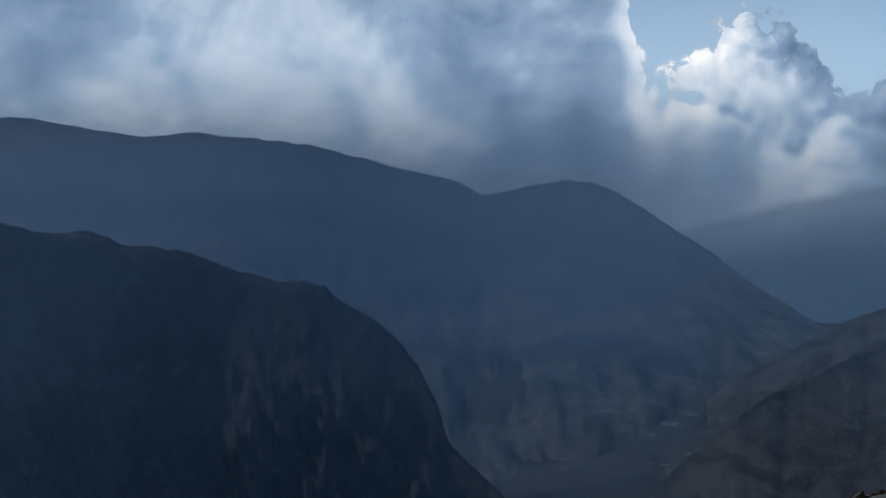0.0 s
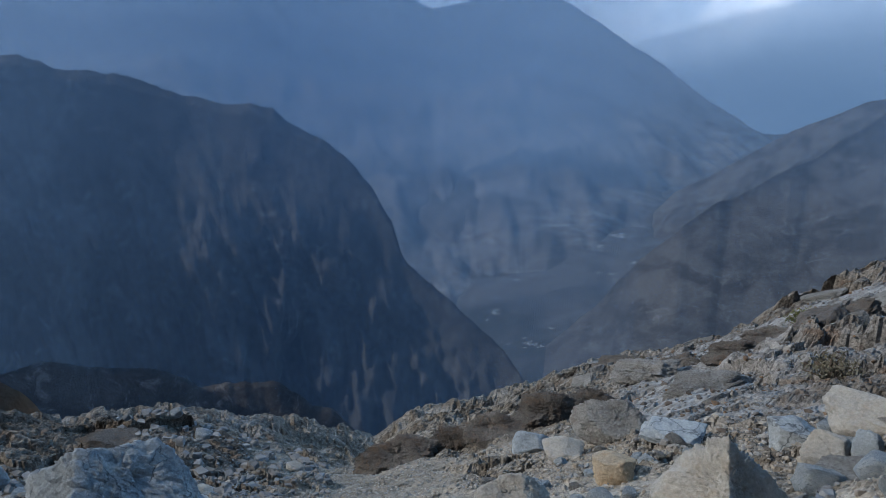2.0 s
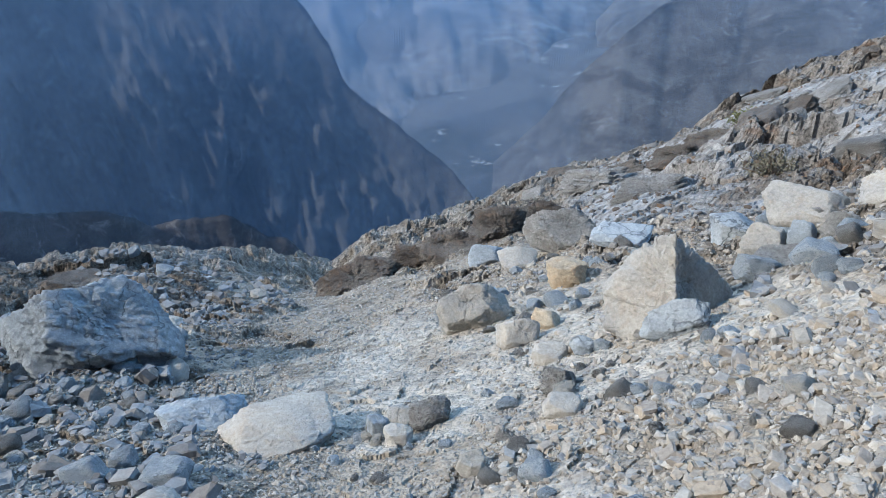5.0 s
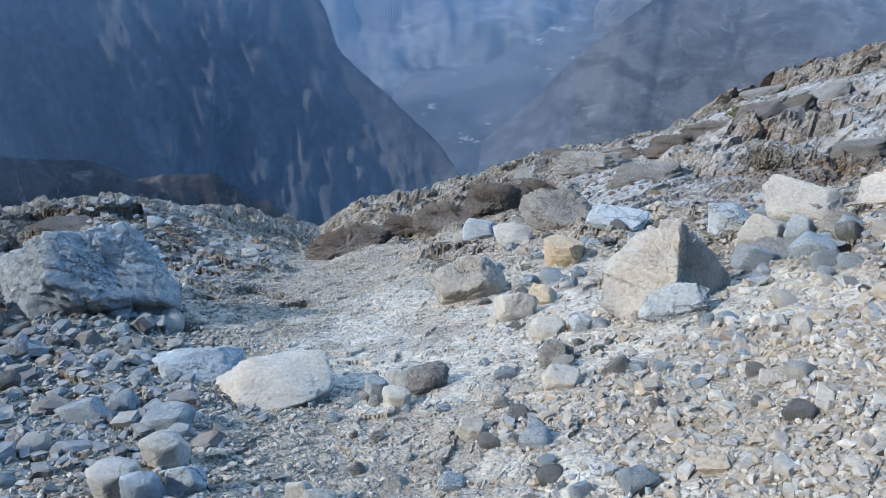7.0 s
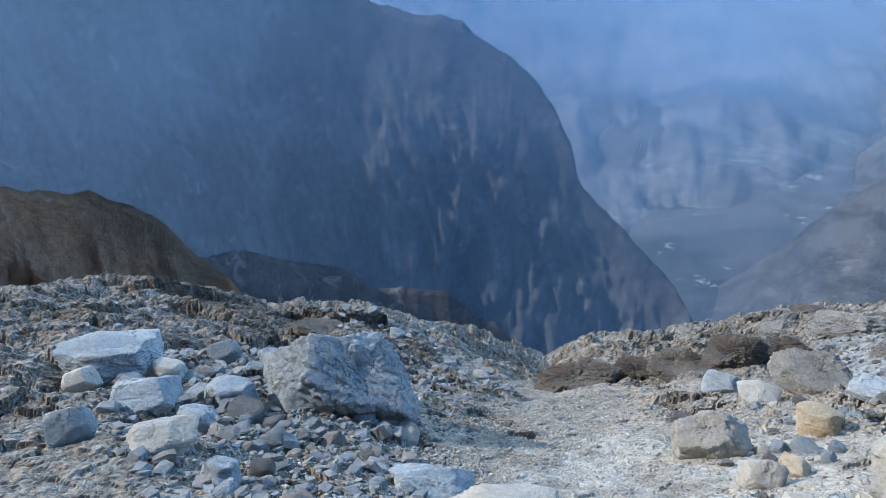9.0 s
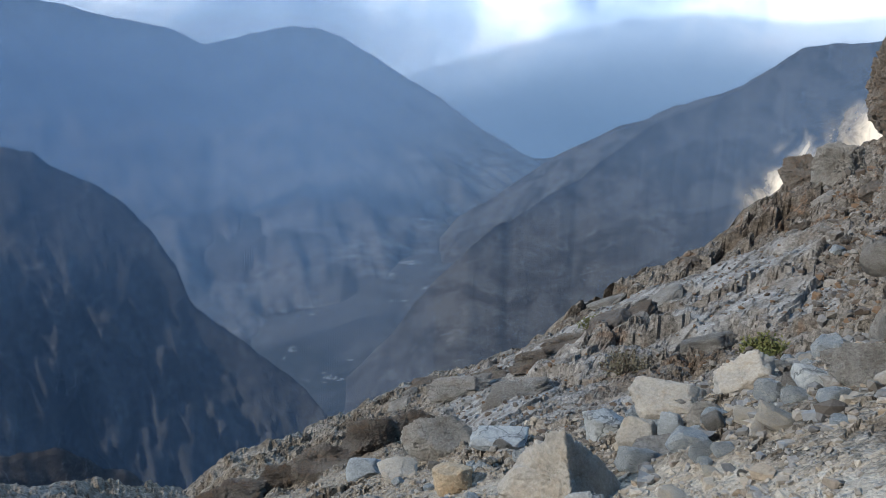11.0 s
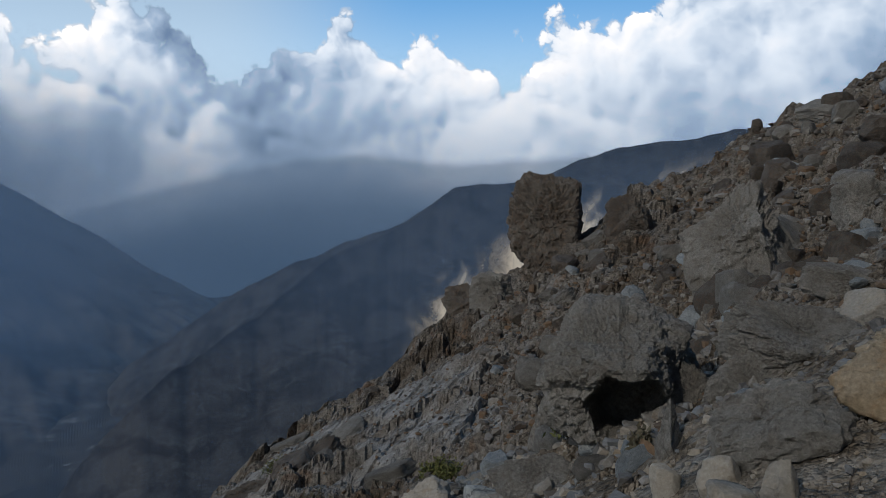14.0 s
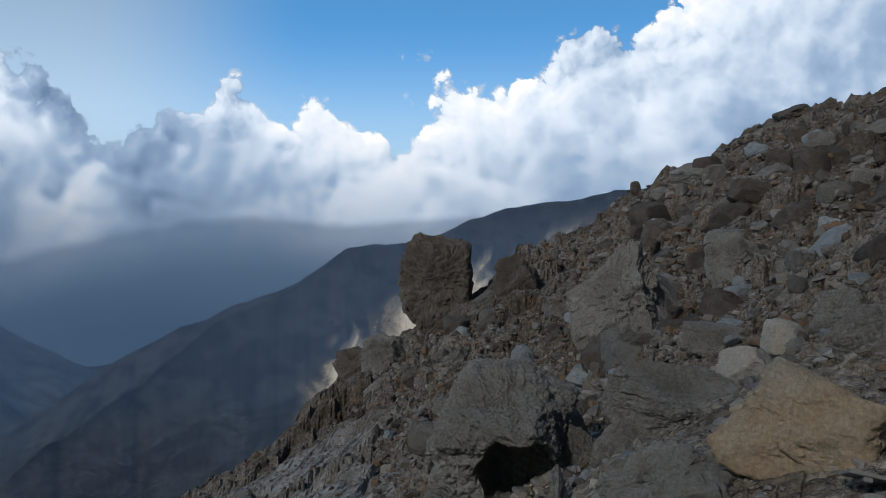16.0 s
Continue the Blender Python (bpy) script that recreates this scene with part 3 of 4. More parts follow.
mountain("backdrop_crag", "dark rugged crag below the rubble",
         [(-60, -15, 50), (-38, -19.5, 52), (-34.4, -21, 54), (-30.9, -21.7, 55), (-27.3, -23.2, 56), (-22.2, -24.1, 57), (-20.3, -25.4, 58), (-15.2, -26.3, 58),
          (-13.4, -27.8, 58), (-10.7, -29.4, 58), (-8.4, -31.8, 58), (-4, -38, 58)], MOUNT_DARK, 0.6, -90, 0.8, 9, 3.4, cols=380, levels=90, seed=41)
mountain("backdrop_crag", "brown crumbling rock wall with pale top",
         [(-75, -8, 24), (-50, -14, 25), (-41, -17.2, 26), (-37.3, -18.4, 26), (-36, -19.3, 26), (-34, -21.6, 26), (-32, -23.6, 26), (-30, -26.3, 26), (-28, -29.5, 26), (-25, -35, 26)],
         MOUNT_BROWN, 0.7, -35, 0.75, 5, 1.2, cols=260, levels=90, seed=52)


# ---- haze between the ridges, put in as tinted sheets, and the clouds ----
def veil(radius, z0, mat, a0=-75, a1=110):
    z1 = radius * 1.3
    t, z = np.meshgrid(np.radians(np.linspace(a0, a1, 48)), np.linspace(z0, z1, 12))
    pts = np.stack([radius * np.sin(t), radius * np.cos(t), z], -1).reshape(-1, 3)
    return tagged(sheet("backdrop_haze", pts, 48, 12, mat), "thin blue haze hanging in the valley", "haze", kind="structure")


# Blue of the distant air, given to the sheets as their own colour.
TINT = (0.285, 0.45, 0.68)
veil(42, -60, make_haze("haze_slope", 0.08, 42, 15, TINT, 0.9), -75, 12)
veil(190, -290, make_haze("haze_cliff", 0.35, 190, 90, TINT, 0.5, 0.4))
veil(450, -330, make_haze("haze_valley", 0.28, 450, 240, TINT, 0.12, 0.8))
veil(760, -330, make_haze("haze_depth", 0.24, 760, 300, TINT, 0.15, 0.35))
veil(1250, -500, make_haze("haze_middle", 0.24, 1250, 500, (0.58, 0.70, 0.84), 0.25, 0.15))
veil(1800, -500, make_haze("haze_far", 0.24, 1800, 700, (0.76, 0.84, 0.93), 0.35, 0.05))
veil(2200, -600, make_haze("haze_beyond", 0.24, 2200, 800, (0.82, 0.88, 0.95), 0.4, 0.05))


# ---- sunlit wisps of dust behind the edge of the slope, and sunlit patches on the spur ----
def wisp(az0, az1, el0, el1, r, mat):
    t, v = np.meshgrid(np.linspace(az0, az1, 24), np.linspace(0, 1, 12))
    a0 = np.interp(t, [az0, az1], [el0, el1])
    rr = r + 0.8 * np.sin(t * 1.3) + v * 1.5
    z = EYE_Z + r * np.tan(np.radians(a0 - 3.5 + 5.2 * v))
    pts = np.stack([rr * np.sin(np.radians(t)), rr * np.cos(np.radians(t)), z], -1).reshape(-1, 3)
    ob = sheet("backdrop_sunlit_veil", pts, 24, 12, mat)
    uv = ob.data.uv_layers.new(name="sheet")
    idx = np.empty(len(ob.data.loops), np.int32)
    ob.data.loops.foreach_get("vertex_index", idx)
    u = (t - az0) / (az1 - az0)
    uv.data.foreach_set("uv", np.stack([u.ravel()[idx], v.ravel()[idx]], -1).astype(np.float32).ravel())
    tagged(ob, "bright sheet behind the rocks for sunlit dust and sunlit spur patches", "dust", kind="structure")


def make_sunlit_veil():
    m, nt, out = material("sunlit_dust_and_patches")
    nt.nodes.remove(out)
    uv = nt.nodes.new("ShaderNodeSeparateXYZ")
    put(nt, uv.inputs[0], nt.nodes.new("ShaderNodeTexCoord").outputs["UV"])
    p = place_of(nt)
    curl = grain(nt, p, 0.8, 6, 0.6, 0.6)
    ends = calc(nt, "MULTIPLY", remap(nt, uv.outputs[0], 0.0, 0.2), remap(nt, uv.outputs[0], 0.92, 1.0, 1.0, 0.0))
    a = calc(nt, "MULTIPLY", remap(nt, calc(nt, "MULTIPLY_ADD", uv.outputs[1], -0.34, curl), 0.15, 0.62), ends)
    a = calc(nt, "MULTIPLY", a, remap(nt, uv.outputs[1], 0.45, 1.0, 0.85, 0.0))
    d = nt.nodes.new("ShaderNodeBsdfDiffuse")
    d.inputs[0].default_value = (0.95, 0.86, 0.72, 1)
    mix = nt.nodes.new("ShaderNodeMixShader")
    put(nt, mix.inputs[0], a)
    put(nt, mix.inputs[1], nt.nodes.new("ShaderNodeBsdfTransparent").outputs[0])
    put(nt, mix.inputs[2], d.outputs[0])
    put(nt, nt.nodes["Material Output"].inputs["Surface"], mix.outputs[0])
    return m


SUNLIT_VEIL = make_sunlit_veil()
wisp(32.0, 41.8, -11.2, -2.4, 31.5, SUNLIT_VEIL)
# This pale sheet stands in for sunlit patches on the spur behind.
wisp(42.5, 54.0, -3.6, 1.6, 40.0, SUNLIT_VEIL)


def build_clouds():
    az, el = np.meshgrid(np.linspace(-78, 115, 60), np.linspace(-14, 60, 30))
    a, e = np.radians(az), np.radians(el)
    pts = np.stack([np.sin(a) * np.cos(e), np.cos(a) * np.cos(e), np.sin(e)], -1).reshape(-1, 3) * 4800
    ob = sheet("backdrop_painted_sky", pts, 60, 30, CLOUDS)
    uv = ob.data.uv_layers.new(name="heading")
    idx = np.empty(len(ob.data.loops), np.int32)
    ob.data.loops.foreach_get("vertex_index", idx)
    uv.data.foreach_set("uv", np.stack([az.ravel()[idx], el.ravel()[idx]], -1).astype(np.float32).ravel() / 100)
    tagged(ob, "white and grey-blue cumulus clouds in a blue sky above a painted far hill", "clouds", kind="structure")


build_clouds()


# ---- rocks ----
SHAPES = {
    "pyramid": [(-0.60, -0.66, 0.44, 0.40), (0.84, -0.36, 0.36, 0.36), (0.10, 0.85, 0.48, 0.50), (-0.88, 0.1, 0.45, 0.60)],
    "gable": [(-0.30, -0.80, 0.52, 0.56), (0.50, 0.15, 0.85, 0.56), (-0.88, 0.05, 0.48, 0.66), (0.1, 0.9, 0.4, 0.7)],
    "slab": [(0.12, -0.25, 0.95, 0.45), (-0.5, -0.75, 0.3, 0.75), (0.8, -0.3, 0.2, 0.8), (-0.9, 0.1, 0.2, 0.8)],
    "face": [(-0.05, -0.62, 0.78, 0.30), (-0.80, -0.3, 0.40, 0.74), (0.75, -0.3, 0.50, 0.70), (0.1, 0.9, 0.3, 0.6), (-0.5, 0.6, 0.6, 0.62), (0.4, -0.9, 0.0, 0.8)],
    "oblong": [(0.12, -0.62, 0.78, 0.34), (0.72, -0.35, 0.60, 0.60), (-0.90, -0.25, 0.30, 0.74), (0.75, 0.5, 0.4, 0.66), (-0.3, 0.8, 0.6, 0.55), (-0.5, -0.8, 0.1, 0.84)],
    "wedge": [(-0.45, -0.62, 0.62, 0.55), (0.85, -0.2, 0.35, 0.72), (0.2, 0.7, 0.62, 0.75), (-0.95, 0.2, 0.1, 0.85)],
    "block": [(0.1, -0.15, 0.98, 0.80), (-0.85, -0.45, 0.1, 0.78), (0.8, -0.5, 0.2, 0.78), (-0.1, -0.95, 0.2, 0.75), (0.5, 0.2, 0.8, 0.85)],
    "brick": [(0.05, -0.1, 0.99, 0.72), (-0.99, -0.1, 0.05, 0.9), (0.98, -0.15, 0.1, 0.9), (0.0, -0.99, 0.1, 0.7)],
    "round": [(-0.4, -0.5, 0.75, 0.80), (0.6, -0.3, 0.7, 0.78)],
    "hump": [(-0.3, -0.55, 0.75, 0.68), (0.55, -0.2, 0.8, 0.72), (-0.85, 0.0, 0.5, 0.8)],
    "crest": [(-0.50, -0.60, 0.62, 0.55), (0.92, -0.25, 0.35, 0.50), (-0.70, 0.1, 0.70, 0.66), (0.2, 0.8, 0.6, 0.6), (0.0, 0.0, 1.0, 0.80)],
    "tower": [(-0.95, -0.15, 0.05, 0.80), (0.97, -0.1, 0.02, 0.80), (0.0, -0.98, 0.05, 0.8), (0.10, -0.1, 0.97, 0.88), (-0.75, -0.1, 0.62, 0.90),
              (0.7, -0.1, 0.72, 1.05), (-0.80, -0.1, -0.6, 0.92), (-0.45, -0.80, 0.2, 0.86)],
}
SPARE = ("pyramid", "gable", "face", "oblong", "crest", "tower")


def rock_mesh(name, shape, seed, detail, rough, mat, smooth=True):
    """A stone about 2 across: a body cut by planes, its corners chipped off, its edges worn and its faces pitted."""
    rng = np.random.RandomState(seed)
    bm = bmesh.new()
    bmesh.ops.create_icosphere(bm, subdivisions=detail, radius=1.0)
    p = np.array([v.co for v in bm.verts])
    d = p / np.linalg.norm(p, axis=1)[:, None]
    planes = [(Vector(s[:3]).normalized(), s[3]) for s in SHAPES[shape]]
    for axis in ((1, 0, 0), (-1, 0, 0), (0, 1, 0), (0, -1, 0), (0, 0, 1))[:4 if shape in SPARE else 5]:
        planes.append(((Vector(axis) + 0.2 * Vector(rng.normal(size=3))).normalized(), rng.uniform(0.82, 0.95)))
    radius, k = np.full(len(d), 1.35), 26 if shape in ("round", "hump") else 70

    def cut(n, c):
        cos = d @ np.array(n)
        reach = np.where(cos > 0.05, c / np.maximum(cos, 0.05), 9.0)
        return -np.log(np.exp(-k * radius) + np.exp(-k * np.minimum(reach, 3))) / k

    for n, c in planes:
        radius = cut(n, c)
    for chip in range(5 if shape in SPARE else 14):
        n = rng.normal(size=3)
        if shape in SPARE:                         # leave the crown of a chosen shape whole
            n[2] = min(n[2], 0.0)
        n /= np.linalg.norm(n)
        radius = cut(n, (d * radius[:, None] @ n).max() * rng.uniform(0.93 if shape in SPARE else 0.86, 0.98))
    q = d * radius[:, None]
    if rough:
        def bumps(freq, k0, octaves, ridged):
            x, y, z = (q * freq + seed).T
            parts = [fbm(x + 0.5 * z, y - 0.3 * z, seed + k0, octaves, 0.6), fbm(y + 5 + 0.4 * x, z, seed + k0 + 1, octaves, 0.6), fbm(z - 0.4 * y, x + 9, seed + k0 + 2, octaves, 0.6)]
            return sum(np.abs(v) if ridged else v for v in parts)
        h, h2, h3 = bumps(1.5, 0, 4, False), bumps(4.5, 3, 4, True), bumps(13, 6, 3, True)
        step, crack = blocks(q[:, 0] + 0.4 * q[:, 1] + 0.15 * h + seed, q[:, 2] + 0.5 * q[:, 1] + 0.3 * q[:, 0], 0.6, seed)
        q = q + d * (rough * (0.07 * h - 0.055 * h2 - 0.05 * h3 + 0.05 * step - 0.02 * crack))[:, None]
    lo, hi = q.min(0), q.max(0)
    q = (q - (lo + hi) / 2) / (hi - lo) * 2
    for v, co in zip(bm.verts, q):
        v.co = co
    for f in bm.faces:
        f.smooth = smooth
    me = bpy.data.meshes.new(name)
    bm.to_mesh(me)
    bm.free()
    me.materials.append(mat)
    return me


def ground_at(x, y):
    return float(ground_height(np.array([x]), np.array([y]))[0])


def sized(me, w, d, h):
    for v in me.vertices:
        v.co = (v.co.x * w / 2, v.co.y * d / 2, (v.co.z + 1) * h / 2)


def hero_rock(label, x, y, w, h, deep, shape, mat, seed, group="", lean=0):
    """A rock whose foot nearest the trail is at x, y; h is what stands out of the ground, lean tips it sideways."""
    harsh = mat in (ROCK_GREY, ROCK_DARK)
    me = rock_mesh("rock", shape, seed, 6 if w > 0.7 else 5 if w > 0.3 else 4, 2.2 if "edge" in group else 1.3 if harsh else 1.1 if shape in SPARE else 0.7, mat, smooth=not harsh)
    if math.hypot(x, y) < 9 and shape != "pyramid":                       # seen from above, part of what looks like height is depth
        h *= 0.8
    depth = max(w * deep, h * 0.7)
    sink = (0.25 if shape in ("tower", "brick") else 0.45) * h
    sized(me, w * 1.06, depth, h * 1.04 + sink)
    r = math.hypot(x, y)
    cx, cy = x * (1 + 0.38 * depth / r), y * (1 + 0.38 * depth / r)
    front = ground_at(x, y)
    ob = new("boulder" if w > 0.45 else "rock", me)
    ob.matrix_world = pose(cx, cy, min(front, ground_at(cx, cy) + 0.2 * h) - sink, 0, 0, -math.degrees(math.atan2(x, y))) @ pose(0, 0, 0, 0, lean, 0)
    tagged(ob, label, "boulder" if w > 0.45 else "rock", group)
    return ob


# label, place, width, height, depth as a share of width, shape, stone, seed, lean
PATH_ROCKS = [
    ("large pale boulder with a pointed top on the gravel", 1.37, 3.85, 0.76, 0.52, 0.8, "pyramid", ROCK_PALE, 3),
    ("blue-grey slab leaning on the pointed boulder", 1.40, 3.66, 0.38, 0.20, 0.6, "face", ROCK_BLUE, 4, -14),
    ("smooth pale flat-faced stone on the gravel", 0.39, 5.25, 0.58, 0.36, 0.6, "face", ROCK_PALE, 5, -10),
    ("small pale angular stone on gravel", 0.56, 4.47, 0.30, 0.23, 0.7, "face", ROCK_PALE, 6, 22),
    ("small tan stone resting on rubble", 0.83, 4.70, 0.20, 0.14, 0.9, "wedge", ROCK_OCHRE, 7),
    ("rust-orange stone among grey rubble", 1.24, 5.86, 0.34, 0.24, 0.8, "block", ROCK_OCHRE, 8, -12),
    ("rounded cream stone beside the trail", 0.96, 7.24, 0.42, 0.20, 0.9, "round", ROCK_PALE, 9),
    ("large weathered grey rock with an undercut base", 1.47, 7.54, 0.84, 0.40, 0.8, "oblong", ROCK_GREY, 10),
    ("thin blue-grey rock slab on rubble", 1.90, 6.80, 0.58, 0.13, 0.7, "slab", ROCK_BLUE, 11),
    ("bluish grey stone behind the cream stones", 0.74, 8.09, 0.46, 0.22, 0.8, "wedge", ROCK_BLUE, 17),
    ("pale blue angular rock beside the trail", 2.59, 5.87, 0.42, 0.26, 0.9, "block", ROCK_BLUE, 12),
    ("pale upright rock with worn faces", 2.52, 5.12, 0.36, 0.27, 0.8, "wedge", ROCK_PALE, 13),
    ("broad pale grey boulder beside the trail", 2.88, 5.33, 0.66, 0.26, 0.8, "wedge", ROCK_PALE, 14),
    ("dark grey angular stone beside the trail", 2.72, 5.02, 0.19, 0.20, 0.8, "wedge", ROCK_BLUE, 15),
    ("dark grey broken stone beside the trail", 2.89, 4.84, 0.30, 0.20, 0.8, "wedge", ROCK_GREY, 18, 10),
    ("low grey slab lying in scree", 2.32, 4.42, 0.44, 0.13, 0.7, "slab", ROCK_GREY, 16, -10),
    ("grey flat stone in the rubble beside the trail", 0.68, 3.38, 0.19, 0.14, 0.8, "wedge", ROCK_GREY, 101),
    ("pale dusty stone at the edge of the trail", 0.64, 3.03, 0.20, 0.09, 0.8, "slab", ROCK_PALE, 102),
    ("small pale flat stone in the rubble", 0.72, 3.90, 0.22, 0.08, 0.8, "slab", ROCK_PALE, 103),
    ("small grey stone in the rubble", 0.92, 3.90, 0.16, 0.10, 0.8, "block", ROCK_BLUE, 104),
]
NEAR_ROCKS = [
    ("large blue-white limestone boulder veined with dark cracks", -2.37, 4.69, 1.22, 0.64, 0.75, "oblong", ROCK_BLUE, 21, 15),
    ("pale blue flat rock half buried in gravel", -1.32, 3.63, 0.52, 0.16, 0.8, "face", ROCK_BLUE, 22, 8),
    ("smooth cream bedrock slab half buried in gravel", -0.82, 3.29, 0.62, 0.15, 0.8, "hump", ROCK_PALE, 23),
    ("grey rounded stone in a small pile", 0.01, 3.37, 0.23, 0.13, 0.8, "round", ROCK_GREY, 24, -15),
    ("blue-grey cobble in a small pile", -0.29, 3.36, 0.13, 0.14, 0.8, "block", ROCK_BLUE, 25),
    ("pale cobble in a small pile", -0.15, 3.50, 0.20, 0.10, 0.8, "wedge", ROCK_PALE, 26),
    ("small pale cobble in a pile", -0.18, 3.21, 0.15, 0.09, 0.8, "block", ROCK_PALE, 27),
    ("brown slab on top of the rubble heap", -4.42, 8.88, 0.76, 0.12, 0.8, "slab", ROCK_DARK, 28, 12),
    ("big pale block in the rubble heap", -4.36, 4.77, 0.84, 0.36, 0.7, "block", ROCK_BLUE, 31),
    ("pale stone in the rubble heap", -3.93, 4.90, 0.30, 0.23, 0.8, "block", ROCK_PALE, 32),
    ("flat pale stone in the rubble heap", -3.47, 3.98, 0.50, 0.22, 0.8, "wedge", ROCK_BLUE, 33),
    ("rounded white stone in the rubble heap", -2.79, 3.22, 0.41, 0.18, 0.8, "round", ROCK_PALE, 34),
    ("blue-grey leaning slab in the rubble heap", -3.47, 3.25, 0.30, 0.24, 0.6, "wedge", ROCK_BLUE, 35),
    ("pale cobble in the rubble heap", -4.38, 4.40, 0.29, 0.25, 0.8, "round", ROCK_PALE, 36),
    ("pale blue block in the rubble heap", -3.06, 4.39, 0.38, 0.20, 0.8, "block", ROCK_BLUE, 37),
    ("grey-blue cobble in the rubble heap", -3.00, 3.83, 0.24, 0.17, 0.8, "block", ROCK_BLUE, 38),
    ("pale blue cobble in the rubble heap", -2.33, 3.02, 0.20, 0.15, 0.8, "block", ROCK_BLUE, 39),
    ("dark bluish stone behind the big boulder", -3.44, 5.79, 0.30, 0.28, 0.8, "block", ROCK_BLUE, 107),
    ("small pale stone behind the big boulder", -2.51, 6.73, 0.25, 0.15, 0.8, "round", ROCK_PALE, 108),
    ("white rounded block in a cluster on the gravel", -1.11, 2.39, 0.19, 0.14, 0.8, "block", ROCK_PALE, 111),
    ("pale block in a cluster on the gravel", -1.21, 2.13, 0.19, 0.14, 0.8, "block", ROCK_PALE, 112),
    ("blue-grey block in a cluster on the gravel", -1.09, 2.06, 0.15, 0.14, 0.8, "block", ROCK_BLUE, 113),
    ("bluish block in a cluster on the gravel", -0.96, 2.14, 0.16, 0.13, 0.8, "wedge", ROCK_BLUE, 115),
    ("pale upright stone on the gravel", -0.54, 2.14, 0.12, 0.11, 0.8, "wedge", ROCK_PALE, 116),
    ("pale broken stone on the gravel", -0.45, 2.07, 0.14, 0.10, 0.8, "block", ROCK_PALE, 117),
]
SLOPE_ROCKS = [
    ("tall dark square boulder standing on the skyline", 17.63, 19.41, 2.46, 2.92, 0.9, "tower", ROCK_DARK, 41, 1),
    ("tan-grey fractured block below the standing boulder", 13.41, 16.53, 1.31, 0.87, 0.8, "block", ROCK_GREY, 42, -12),
    ("brown fractured block below the standing boulder", 13.69, 18.20, 1.20, 0.76, 0.8, "oblong", ROCK_DARK, 40, -12),
    ("dark jagged rock beside the standing boulder", 17.61, 15.63, 1.36, 1.23, 0.8, "wedge", ROCK_DARK, 43, -10),
    ("large grey pitted outcrop with a pointed crest", 11.79, 8.09, 2.05, 1.85, 0.8, "crest", ROCK_GREY, 44),
    ("overhanging grey rock with a rough face", 4.48, 2.70, 0.99, 0.47, 0.8, "oblong", ROCK_GREY, 45, 8),
    ("grey rock leaning under the overhang", 4.18, 2.90, 0.43, 0.42, 0.6, "face", ROCK_GREY, 46, 25),
    ("narrow blue-grey rock splinter on the slope", 6.96, 5.45, 0.21, 0.36, 0.7, "block", ROCK_BLUE, 47, 10),
    ("blue-grey slab above the cave", 10.81, 8.18, 0.64, 0.25, 0.8, "slab", ROCK_BLUE, 109, 8),
    ("long grey slab leaning beside the cave", 4.29, 3.48, 0.44, 0.44, 0.6, "oblong", ROCK_GREY, 110, 32),
    ("large tan boulder with an orange-stained face", 3.61, 1.43, 0.86, 0.56, 0.7, "gable", ROCK_OCHRE, 48),
    ("pale grey rock in front of the tan boulder", 3.18, 1.81, 0.66, 0.38, 0.9, "oblong", ROCK_GREY, 49, -26),
    ("grey-brown rectangular block of rock", 6.53, 3.50, 0.62, 0.33, 0.7, "brick", ROCK_GREY, 50, 3),
    ("pale broken stone in the scree", 5.35, 2.58, 0.41, 0.24, 0.8, "wedge", ROCK_PALE, 51, -12),
    ("pale angular stone in the scree", 5.80, 2.54, 0.33, 0.26, 0.8, "block", ROCK_PALE, 52),
    ("pale grey rounded boulder in scree", 6.37, 2.34, 0.46, 0.40, 0.8, "wedge", ROCK_GREY, 53),
    ("greenish grey boulder in the scree", 5.23, 1.74, 0.42, 0.38, 0.8, "round", ROCK_GREY, 54),
    ("pale rounded stone below the tan boulder", 2.89, 2.01, 0.21, 0.19, 0.8, "wedge", ROCK_PALE, 118),
    ("pale cobble below the tan boulder", 2.66, 1.78, 0.23, 0.14, 0.8, "block", ROCK_PALE, 119),
    ("cream upright cobble in the rubble", 2.76, 1.64, 0.15, 0.20, 0.8, "wedge", ROCK_PALE, 120),
    ("pale grey cobble in the rubble", 2.88, 2.31, 0.15, 0.16, 0.8, "block", ROCK_PALE, 121),
]
MORE_ROCKS = [
    ("grey block with an ochre stain", 14.15, 7.16, 1.03, 0.82, 0.8, "block", ROCK_GREY, 61, -14),
    ("dark block high on the slope", 19.31, 6.79, 0.74, 0.67, 0.8, "brick", ROCK_GREY, 62),
    ("grey boulder with a dark hollow below", 3.40, 3.76, 0.71, 0.24, 0.8, "oblong", ROCK_GREY, 63, -6),
    ("dark block beside the hollow boulder", 3.26, 4.18, 0.29, 0.18, 0.7, "block", ROCK_BLUE, 64),
    ("pointed grey stone on the slope", 4.80, 5.32, 0.20, 0.33, 0.7, "pyramid", ROCK_GREY, 122),
    ("cream rock below a green shrub", 3.48, 5.16, 0.51, 0.30, 0.8, "face", ROCK_PALE, 65, -22),
    ("white flat stone on dark scree", 11.31, 10.41, 0.80, 0.24, 0.8, "slab", ROCK_PALE, 66),
    ("small pale stone on dark scree", 9.68, 10.33, 0.25, 0.24, 0.9, "round", ROCK_PALE, 67),
    ("flat pale stone lying on the trail", 0.16, 2.65, 0.13, 0.08, 0.9, "slab", ROCK_PALE, 114),
    ("pointed rock tooth beside the cave", 3.39, 2.70, 0.16, 0.30, 0.8, "pyramid", ROCK_GREY, 69),
]
